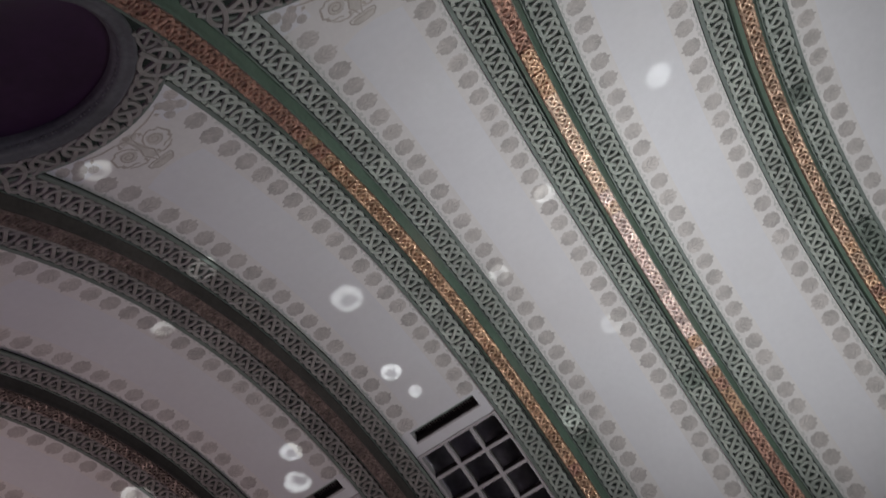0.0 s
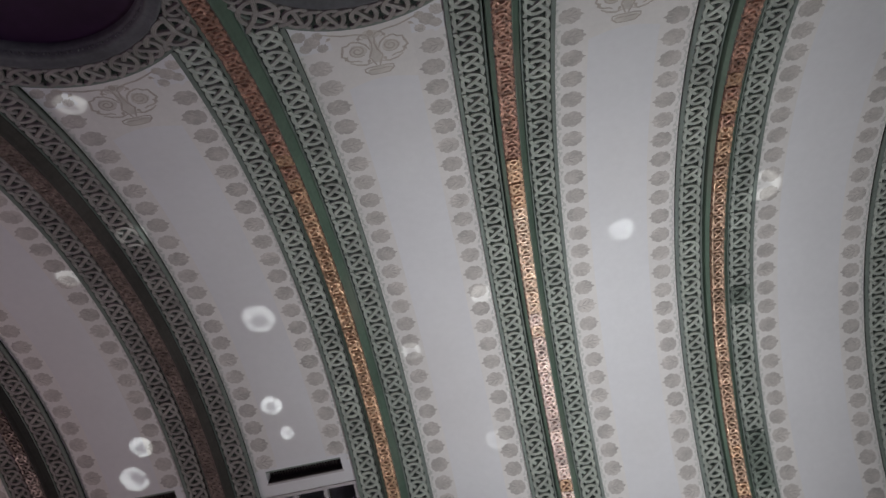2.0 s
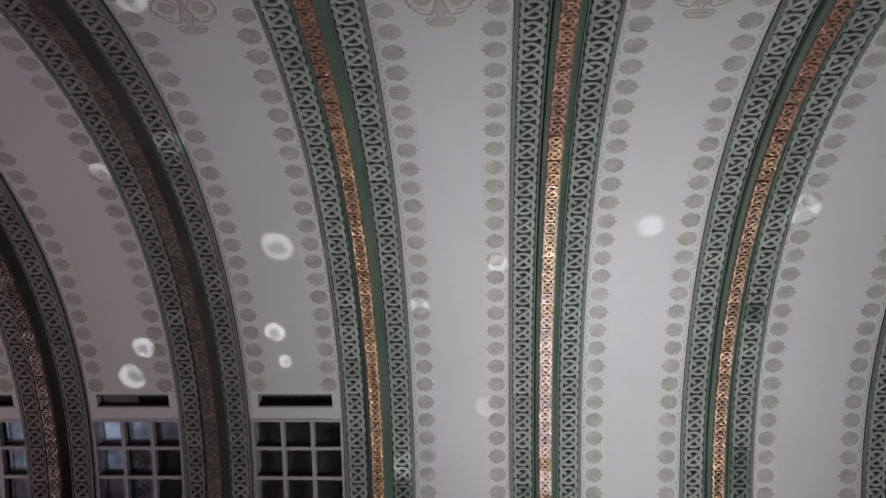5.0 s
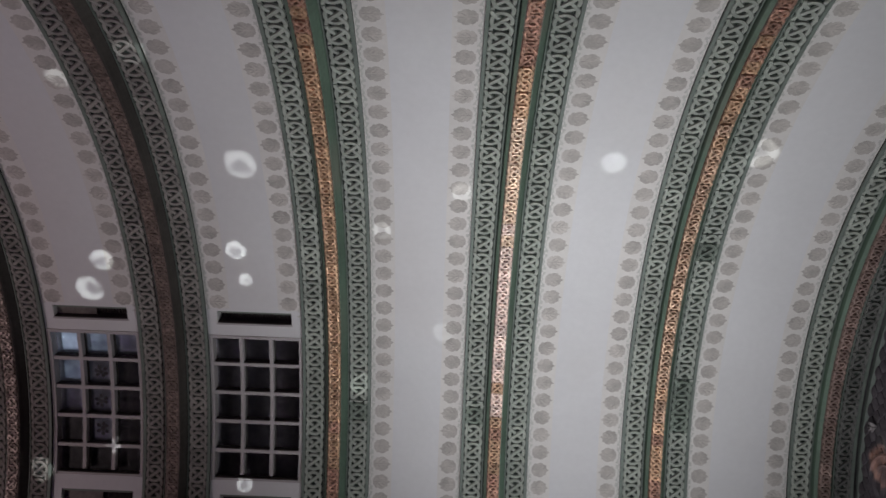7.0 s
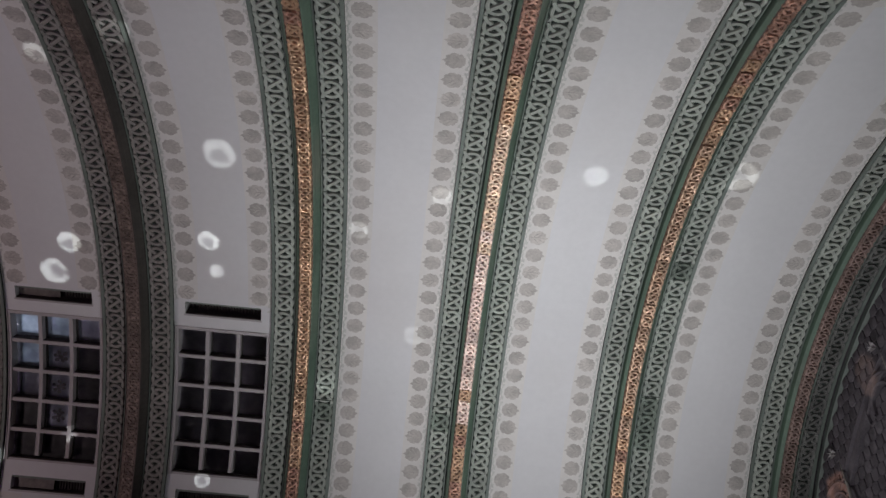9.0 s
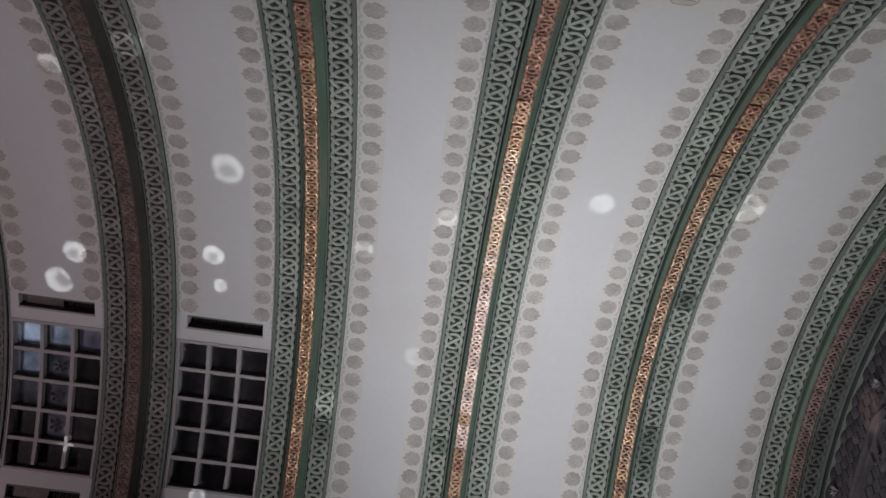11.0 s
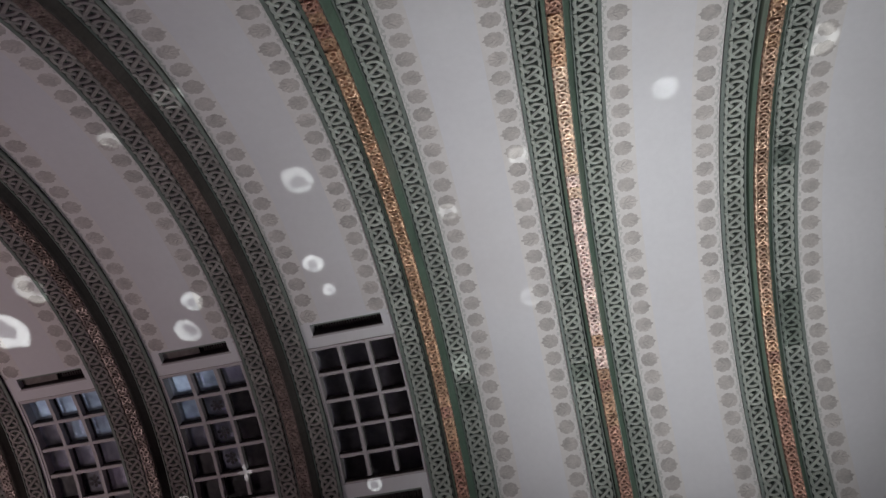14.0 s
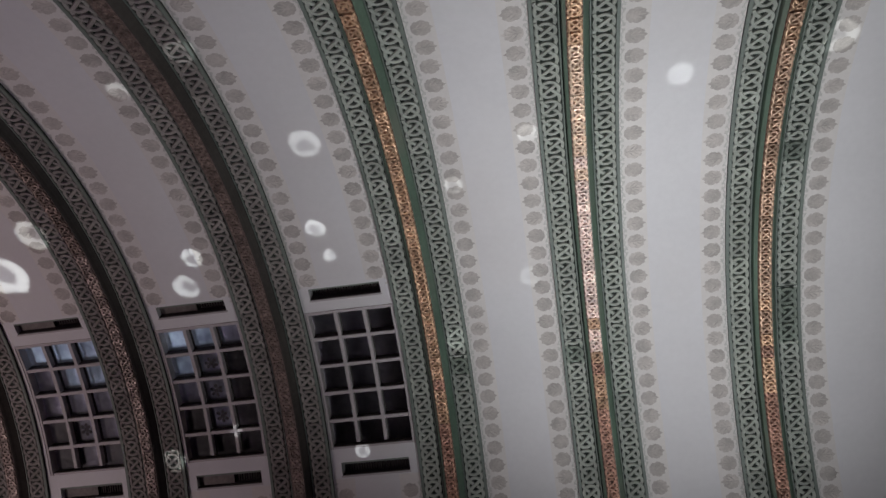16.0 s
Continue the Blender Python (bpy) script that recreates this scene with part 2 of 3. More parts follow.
# ---------------------------------------------------------------- floor and walls


def slab(name, lo, hi, mat, label, category):
    bm = bmesh.new()
    box(bm, lo[0], hi[0], lo[1], hi[1], lo[2], hi[2])
    return tagged(part(name, bm, mat), label, category, kind="structure")


slab("floor", (WEST - 0.3, -R - 0.4, -0.3), (EAST + 0.9, R + 0.4, 0), FLOOR, "brown stone floor of the vaulted hall", "floor")
slab("wall_north", (WEST, R, 0), (EAST + 0.6, R + 0.4, ZC + 0.3), WALLS, "low plaster wall under the vault's far springing", "wall")
slab("wall_south", (WEST, -R - 0.4, 0), (EAST + 0.6, -R, ZC + 0.3), WALLS, "low plaster wall under the vault's near springing", "wall")
slab("wall_west", (WEST - 0.3, -R - 0.4, 0), (WEST, R + 0.4, ZC + R + 0.4), WALLS, "plain plaster end wall of the hall", "wall")

# ---------------------------------------------------------------- vault panels with openings

SPOT = 128.75           # the roundels' centre, degrees
RING = 1.76             # outer radius of a roundel's lattice ring
RING_IN, HOLE = 1.34, 1.15
WIN = (41.8, 60.95)     # skylight, degrees
ASIDE = {-1: 0.06, -2: 0.08}   # how far the openings of a bay stand off its middle
VENTS = ((62.75, 64.35), (38.2, 39.95))
WIN_X, VENT_X = 0.88, 0.72


def ring_edge(u, top=False):
    """Where a roundel's outer edge meets the line u metres from the bay's middle, in degrees."""
    d = math.degrees(math.sqrt(max(RING * RING - u * u, 0)) / R)
    return SPOT + d if top else SPOT - d


def bay_panel(i):
    x0, x1 = rib_x(i) + HALF - 0.05, rib_x(i + 1) - HALF + 0.05
    xc, half = (x0 + x1) / 2, (x1 - x0) / 2
    off = ASIDE.get(i, 0.0)
    holes = [(off - WIN_X, off + WIN_X, *WIN)] + [(off - VENT_X, off + VENT_X, *v) for v in VENTS] if i in SKYLIT else []
    us = sorted({-half, half, *[off + s * w for w in (WIN_X, VENT_X) for s in (-1, 1)], *[s * w for w in (0.45, 0.0, 0.24, 0.6, half - 0.015) for s in (-1, 1)]})
    ps = sorted({*steps(-1, 100, 2.5), *[p for h in holes for p in h[2:]]})
    ps = [p for k, p in enumerate(ps) if k == 0 or p - ps[k - 1] > 0.01]
    bm = bmesh.new()
    grid = [[bm.verts.new(cyl(xc + u, p)) for u in us] for p in ps]
    for k in range(1, 9):
        grid.append([bm.verts.new(cyl(xc + u, 100 + (ring_edge(u) + 0.3 - 100) * k / 8)) for u in us])
        ps.append(100 + k)
    for a in range(len(grid) - 1):
        for b in range(len(us) - 1):
            um, pm = (us[b] + us[b + 1]) / 2, (ps[a] + ps[a + 1]) / 2
            if any(h[0] < um < h[1] and h[2] < pm < h[3] for h in holes):
                continue
            bm.faces.new((grid[a][b], grid[a][b + 1], grid[a + 1][b + 1], grid[a + 1][b]))
    # the near side beyond the roundel
    upper = [[bm.verts.new(cyl(xc + u, ring_edge(u, True) - 0.3 + (181 - ring_edge(u, True)) * k / 12)) for u in us] for k in range(13)]
    for a, b in zip(upper, upper[1:]):
        for k in range(len(us) - 1):
            bm.faces.new((a[k], a[k + 1], b[k + 1], b[k]))
    for v in [v for v in bm.verts if not v.link_faces]:
        bm.verts.remove(v)
    bmesh.ops.recalc_face_normals(bm, faces=bm.faces)
    mid = next(f for f in bm.faces)
    if mid.normal.dot(Vector((0, 0, ZC + 2)) - mid.calc_center_median()) < 0:
        bmesh.ops.reverse_faces(bm, faces=bm.faces)
    ob = part("ceiling", bm, PLASTER)
    sol = ob.modifiers.new("thick", "SOLIDIFY")
    sol.thickness, sol.offset = 0.30, -1
    return tagged(ob, "cream plaster vault panel with stencilled beige leaf borders", "ceiling", "vault panels", "structure"), xc, half


PANELS = {i: bay_panel(i) for i in RIBS if i < 5}

# ---------------------------------------------------------------- ribs

KNOT = 2.40             # degrees from knot to knot
BEAD = 1.60             # and from bead to bead, two thirds of it


def knot_angles(low, high, at=94.4, share=1.0):
    """The angles of the knots of a band, set a little closer towards the springing."""
    def pitch(phi):
        return share * (2.412 - 0.0032 * max(0.0, 83 - phi))
    out, phi = [], at
    while phi < high:
        out.append(phi)
        phi += pitch(phi)
    phi = at
    while phi > low:
        phi -= pitch(phi)
        out.append(phi)
    return sorted(out)


LOW, HIGH = 16.0, 131.0
BAND = 0.434            # lattice band's middle from the rib's middle


def strap(bm, pts, width, closed=False):
    """A raised strap along points (u, v, height) with rounded shoulders and two fine grooves."""
    n = len(pts)
    section = ((1.0, None), (0.86, -0.006), (0.66, 0.0), (0.34, -0.006), (0.0, 0.0), (-0.34, -0.006), (-0.66, 0.0), (-0.86, -0.006), (-1.0, None))
    rows = []
    for i, (u, v, h) in enumerate(pts):
        a = pts[(i - 1) % n] if closed or i else pts[i]
        b = pts[(i + 1) % n] if closed or i < n - 1 else pts[i]
        d = Vector((b[0] - a[0], b[1] - a[1])).normalized()
        side = Vector((-d.y, d.x)) * width / 2
        rows.append([bm.verts.new((u + side.x * f, v + side.y * f, -0.004 if e is None else h + e)) for f, e in section])
    for i in range(n if closed else n - 1):
        a, b = rows[i], rows[(i + 1) % n]
        for k in range(len(section) - 1):
            bm.faces.new((a[k], b[k], b[k + 1], a[k + 1]))
    if not closed:
        for r in (rows[0], rows[-1]):
            bm.faces.new(r)


def ridge(bm, pts, width, closed=False):
    """A plump cord along points (u, v, height)."""
    n, rows = len(pts), []
    for i, (u, v, h) in enumerate(pts):
        a = pts[(i - 1) % n] if closed or i else pts[i]
        b = pts[(i + 1) % n] if closed or i < n - 1 else pts[i]
        d = Vector((b[0] - a[0], b[1] - a[1])).normalized()
        side = Vector((-d.y, d.x)) * width / 2
        rows.append([bm.verts.new((u + side.x * f, v + side.y * f, e)) for f, e in ((1, -0.012), (0.63, 0.92 * h), (0, h), (-0.63, 0.92 * h), (-1, -0.012))])
    for i in range(n if closed else n - 1):
        a, b = rows[i], rows[(i + 1) % n]
        for k in range(4):
            bm.faces.new((a[k], b[k], b[k + 1], a[k + 1]))


def knot_mesh():
    """One knot of the interlaced band: two winding strands that cross in the middle of an oval ring, over and under it in turn."""
    p, bm = math.radians(KNOT) * R, bmesh.new()
    ring = []
    for k in range(22):
        a = 2 * math.pi * k / 22
        ring.append((0.147 * math.cos(a), 0.146 * math.sin(a), 0.034 + 0.007 * math.sin(2 * a)))
    strap(bm, ring, 0.064, True)
    for s, spans in ((1, ((-0.5, 0.5),)), (-1, ((-0.5, -0.068), (0.068, 0.5)))):
        # one strand rides over the other, which passes under it in the middle
        for v0, v1 in spans:
            line = []
            for v in [p * q for q in steps(v0, v1, 0.1)]:
                h = 0.034 + 0.009 * s * math.cos(2 * math.pi * v / p)
                line.append((s * 0.149 * math.sin(math.pi * v / p) * (1 + 0.10 * math.cos(math.pi * v / p)), v, h))
            strap(bm, line, 0.065)
    bmesh.ops.recalc_face_normals(bm, faces=bm.faces)
    return mesh_of("knot", bm, STRAP)


def wheel_mesh():
    """The larger round knot where a band meets a roundel's ring: a wheel with bent spokes that run out to its neighbours."""
    bm = bmesh.new()
    strap(bm, [(0.215 * math.cos(math.pi * k / 13), 0.215 * math.sin(math.pi * k / 13), 0.036 + 0.006 * math.sin(math.pi * k / 4.3)) for k in range(26)], 0.068, True)
    for line, h in (([(-0.02, 0.30), (-0.01, 0.18), (0.01, 0.04), (0.07, -0.08), (0.17, -0.19), (0.20, -0.27)], 0.044),
                    ([(-0.30, 0.03), (-0.18, 0.02), (-0.04, 0.01), (0.10, 0.06), (0.20, 0.14), (0.25, 0.22)], 0.036),
                    ([(-0.24, -0.23), (-0.15, -0.16), (-0.06, -0.07), (0.02, 0.0)], 0.030)):
        strap(bm, [(u, v, h) for u, v in line], 0.066)
    bmesh.ops.recalc_face_normals(bm, faces=bm.faces)
    return mesh_of("knot", bm, STRAP)


def bead_mesh(seed, dulled):
    """One link of the gilded strip, cast in plump relief: the bands' knot in small, two winding cords through an oval
    ring; lower and rougher where its glints are dulled.
    """
    rng = random.Random(seed)
    p, bm = math.radians(BEAD) * R, bmesh.new()
    k = 0.007 if dulled else 0.003
    def rough(u, v, h):
        return (u + rng.uniform(-k, k), v + rng.uniform(-k, k), max(0.012, h * (0.6 if dulled else 1.0) + 2 * rng.uniform(-k, k)))
    ridge(bm, [rough(0.082 * math.cos(math.pi * n / 7), 0.099 * math.sin(math.pi * n / 7), 0.055 + 0.005 * math.sin(math.pi * n / 3.5)) for n in range(14)], 0.058, True)
    for t in (-1, 1):
        line = []
        for n in range(9):
            v = p * (n / 8 - 0.5)
            line.append(rough(t * 0.086 * math.sin(math.pi * v / p), v, 0.055 + 0.007 * t * math.cos(2 * math.pi * v / p)))
        ridge(bm, line, 0.057)
    bmesh.ops.recalc_face_normals(bm, faces=bm.faces)
    return mesh_of("gilded_bead", bm, GOLD)


KNOT_ME, WHEEL_ME = knot_mesh(), wheel_mesh()
CRISP_ME = [bead_mesh(k, False) for k in range(4)]
DULLED_ME = [bead_mesh(20 + k, True) for k in range(4)]
# stretches of the bands whose paint has gone dull: rib, side, from, to
DULL = ((4, 1, 49.5, 57.5), (4, 1, 74.0, 77.5), (3, -1, 50.5, 53.5), (2, 1, 50.5, 53.0))


def vault_rib(i):
    x = rib_x(i)
    # ribs west of rib 2 wear darker copies: their shade is in the colour
    rib = tagged(new("vault_rib"), "green vault rib with interlaced knot bands and a gilded centre strip" if i > 1 else "vault rib coloured dim and brown, with knot bands and strip", "rib", "ribs of the vault")
    phis = steps(-1, 181, 2.0)
    for s in (-1, 1):
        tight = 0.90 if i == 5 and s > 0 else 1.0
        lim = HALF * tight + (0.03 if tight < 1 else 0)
        near = [steps(-1, SPOT - 6.4, 2.0), steps(SPOT + 6.4, 181, 2.0)]
        rim = [steps(-1, ring_edge(0.927) + 0.15, 2.0), steps(ring_edge(0.927, True) - 0.15, 181, 2.0)]
        section = [(x + s * lim, -0.02), (x + s * lim, 0.036), (x + s * (lim - 0.065), 0.035), (x + s * 0.235, 0.035), (x + s * 0.225, 0.0), (x + s * 0.17, 0.0)]
        band = swept("lattice_band", section, near[0], GROUND, rib, label="dark green ground of a knot band")
        swept("lattice_band", section, near[1], GROUND, rib, label="dark green ground of a knot band")
        for arc in rim:
            swept("edge_fillet", [(x + s * lim, 0.03), (x + s * lim, 0.066), (x + s * (lim - 0.055), 0.066), (x + s * (lim - 0.062), 0.034)], arc, EDGE, band)
        swept("inner_fillet", [(x + s * 0.245, 0.030), (x + s * 0.242, 0.060), (x + s * 0.222, 0.060), (x + s * 0.218, 0.020)], phis, EDGE, band)
        # sloping coves, the one parted from its band by a deep narrow groove
        if i > 1:
            wall = [(-0.216, 0.0), (-0.210, -0.03), (-0.199, -0.03), (-0.197, 0.138), (-0.190, 0.152), (-0.166, 0.172), (-0.142, 0.196), (-0.134, 0.204), (-0.122, 0.205)]
        else:
            wall = [(-0.212, 0.0), (-0.204, -0.03), (-0.200, 0.095), (-0.192, 0.116), (-0.168, 0.150), (-0.148, 0.184), (-0.136, 0.204), (-0.122, 0.205)]
        cove = [(0.216, 0.030), (0.206, 0.062), (0.180, 0.096), (0.152, 0.138), (0.130, 0.182), (0.112, 0.206), (0.085, 0.205)]
        swept("green_flank", [(x + u, h) for u, h in (wall if s < 0 else cove)], phis, GREEN if i > 1 else RED_BROWN if s < 0 else DIM_FLANK, rib,
              label="green painted cove beside the gilded strip" if i > 1 else "dark brown cove beside the gilded strip, coloured as in shade")
        for d in DULL:
            if d[:2] == (i, s):
                seam = d[3] + 0.1
                swept("seam", [(x + s * 0.252, 0.03), (x + s * 0.252, 0.078), (x + s * 0.600, 0.078), (x + s * 0.600, 0.03)], [seam, seam + 0.11], GROUND, band, label="dark joint across the band")
        for phi in knot_angles(LOW, HIGH):
            xk = x + s * (BAND if tight == 1 else 0.415)
            if phi > SPOT - 7.9 and phi < SPOT + 7.9 and abs(xk - x) > 0.1:
                continue
            dull = any(d[0] == i and d[1] == s and d[2] < phi < d[3] for d in DULL)
            m = seat(xk, phi, 0.036) @ Matrix.Diagonal((1.0 if tight == 1 else 0.88, 1, 1, 1))
            shared("knot", KNOT_ME, m, band, END_STRAP if tight < 1 else PATCH if dull else DIM_STRAP if i < 2 else None)
    strip_name = "coppery gilded strip of linked relief beads" if i > 1 else "dim brown strip of linked relief beads, coloured as in shade"
    x -= 0.02
    section = [(x - 0.124, 0.19), (x - 0.122, 0.212), (x - 0.10, 0.206), (x, 0.200), (x + 0.10, 0.206), (x + 0.122, 0.212), (x + 0.124, 0.19)]
    strip = swept("gilded_strip", section, steps(-1, 103, 2.0), RED_BROWN if i < 2 or i == 5 else BRONZE, rib, label=strip_name)
    dulled = swept("gilded_strip", section, steps(103, 181, 2.0), RED_BROWN, rib, label=strip_name)
    for phi in knot_angles(LOW, 140, 71.62, 2 / 3):
        # bead colour follows the light by place: rose in the glint, copper beyond it
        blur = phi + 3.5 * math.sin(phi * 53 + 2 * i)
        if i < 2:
            mat = PALE_GLINT if i < 1 and phi < 74 else DIM_GILT
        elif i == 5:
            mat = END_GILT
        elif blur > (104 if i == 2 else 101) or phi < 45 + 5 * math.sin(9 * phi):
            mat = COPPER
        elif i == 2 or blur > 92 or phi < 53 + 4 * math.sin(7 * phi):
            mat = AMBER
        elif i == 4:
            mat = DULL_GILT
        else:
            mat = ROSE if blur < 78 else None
        # the relief is lower and rougher higher up and on dim ribs, dulling glints
        dulled_here = i < 2 or phi + 5 * math.sin(phi * 41 + i) > (104 if i == 2 else 98)
        kind = (DULLED_ME if dulled_here else CRISP_ME)[int(phi * 7 + i) % 4]
        shared("gilded_bead", kind, seat(x, phi, 0.204, math.pi * (int(phi * 3) % 2)) @ Matrix.Diagonal((1.1, 1, 0.45 if i == 1 else 0.8 if phi > 101 else 1, 1)), strip if phi < 103 else dulled, mat)
    return rib


for i in RIBS:
    vault_rib(i)

# ---------------------------------------------------------------- roundels


def polar(bm, xc, rings, lim, n=72):
    """Rings of (radius, height) round a roundel's middle, cut off beside the gilded strips."""
    rows = []
    for r, h in rings:
        row = []
        for k in range(n):
            a = 2 * math.pi * k / n
            u = max(-lim, min(lim, r * math.cos(a)))
            row.append(bm.verts.new(cyl(xc + u, SPOT + math.degrees(r * math.sin(a) / R), h if abs(u) < lim else 0.04)))
        rows.append(row)
    for a, b in zip(rows, rows[1:]):
        for k in range(n):
            bm.faces.new((a[k], a[(k + 1) % n], b[(k + 1) % n], b[k]))
    return rows


def pearl_mesh():
    bm = bmesh.new()
    bmesh.ops.create_icosphere(bm, subdivisions=1, radius=0.024, matrix=Matrix.Diagonal((0.9, 1.2, 1, 1)))
    return mesh_of("pearl", bm, PEARL, True)


PEARL = material("grey_pearl_plaster", (0.14, 0.145, 0.15), 0.6, spots=0.25, scale=3, fine=20, bump=0.2, vary=0.25)
PEARL_ME = pearl_mesh()


def roundel(i):
    _, xc, half = PANELS[i]
    lim = (rib_x(i + 1) - rib_x(i)) / 2 - 0.20
    thing = tagged(new("roundel"), "dark violet glazed roundel in a moulded ring of knotwork", "roundel", "roundels of the vault")
    bm = bmesh.new()
    polar(bm, xc, [(RING - 0.055, 0.02), (RING - 0.055, 0.045), (RING_IN + 0.03, 0.045)], lim)
    ring = part("lattice_ring", bm, GROUND, thing, "dark green ring under pale knotwork")
    bm = bmesh.new()
    polar(bm, xc, [(RING, -0.02), (RING, 0.050), (RING - 0.008, 0.056), (RING - 0.050, 0.058), (RING - 0.056, 0.040)], lim)
    part("edge_fillet", bm, EDGE, ring, "grey-green fillet round the ring")
    bm = bmesh.new()
    polar(bm, xc, [(RING_IN + 0.03, 0.045), (RING_IN + 0.02, 0.075), (RING_IN - 0.02, 0.078), (RING_IN - 0.05, 0.055), (RING_IN - 0.08, 0.045), (RING_IN - 0.10, 0.05),
                   (RING_IN - 0.13, 0.045), (RING_IN - 0.15, 0.01), (HOLE + 0.02, -0.03), (HOLE, -0.04), (HOLE, -0.14)], lim)
    pearls = part("moulding", bm, MOULD, thing, "grey-green stepped moulding", True)
    bm = bmesh.new()
    rows = polar(bm, xc, [(HOLE + 0.02, -0.12), (HOLE * 0.85, -0.17), (HOLE * 0.6, -0.21), (HOLE * 0.25, -0.25)], lim)
    bm.faces.new(rows[-1])
    part("glass", bm, VIOLET, thing, "dark violet glass", True)
    for k in range(120):
        a = 2 * math.pi * k / 120
        if abs((HOLE + 0.05) * math.cos(a)) < lim:
            shared("pearl", PEARL_ME, seat(xc + (HOLE + 0.05) * math.cos(a), SPOT + math.degrees((HOLE + 0.05) * math.sin(a) / R), -0.004, a + (0.6 if k % 2 else -0.4)) @ Matrix.Diagonal((1.6, 0.62, 0.9, 1)), pearls)
    # knots of the western rings take the dim strap colour too
    tone = DIM_STRAP if i < 3 else None
    for e in (-1, 1):
        for turn in (-28.4, -14.2, 0.0, 14.2, 28.4):
            a = radians(90 * e + turn)
            shared("knot", KNOT_ME, seat(xc + 1.533 * math.cos(a), SPOT + math.degrees(1.533 * math.sin(a) / R), 0.048, a) @ Matrix.Diagonal((0.97, 1.0, 1, 1)), ring, tone)
        # a wheel where the ring meets the band of a rib, and a slim knot beside the gilded strip
        for s in (-1, 1):
            m = seat(xc + s * 1.12, SPOT + e * math.degrees(1.14 / R), 0.048)
            shared("knot", WHEEL_ME, m @ Matrix.Diagonal((s, -e, 1, 1)), ring, tone)
            shared("knot", KNOT_ME, seat(xc + s * 1.285, SPOT + e * math.degrees(0.745 / R), 0.048, s * e * 0.35) @ Matrix.Diagonal((0.70, 0.95, 1, 1)), ring, tone)


for i in PANELS:
    if i >= -1:
        roundel(i)

# ---------------------------------------------------------------- skylights and vents


def bar(bm, x0, x1, p0, p1, h0, h1):
    """A block on the vault between two places along the hall and two angles, bent to the curve."""
    ps = steps(p0, p1, 3.0)
    rows = [[bm.verts.new(cyl(x, p, h)) for x, h in ((x0, h0), (x1, h0), (x1, h1), (x0, h1))] for p in ps]
    for a, b in zip(rows, rows[1:]):
        for k in range(4):
            bm.faces.new((a[k], a[(k + 1) % 4], b[(k + 1) % 4], b[k]))
    bm.faces.new(rows[0])
    bm.faces.new(rows[-1])


def one_bar(name, mat, parent, *dims, label=""):
    bm = bmesh.new()
    bar(bm, *dims)
    bmesh.ops.recalc_face_normals(bm, faces=bm.faces)
    return part(name, bm, mat, parent, label)


def flower_mesh():
    """A faint etched flower of six uneven petals and a few flecks on a pane."""
    rng, bm = random.Random(11), bmesh.new()
    for k in range(6):
        a = math.pi * k / 3 + rng.uniform(-0.2, 0.2)
        r, w = rng.uniform(0.085, 0.105), rng.uniform(0.034, 0.042)
        c, d = math.cos(a), math.sin(a)
        flat(bm, [(r * c + w * 1.3 * math.cos(t) * c - w * math.sin(t) * d, r * d + w * 1.3 * math.cos(t) * d + w * math.sin(t) * c) for t in (0, 0.9, 1.8, 2.7, 3.6, 4.5, 5.4)])
    flat(bm, [(0.055 * math.cos(t), 0.055 * math.sin(t)) for t in (0, 1, 2, 3, 4, 5)])
    return mesh_of("etched_flower", bm, ETCH)


ETCH = material("etched_glass", (0.066, 0.062, 0.070), 0.6, spots=0.5, scale=7, fine=30, bump=0.2, shine=0.2)
FLOWER_ME = flower_mesh()


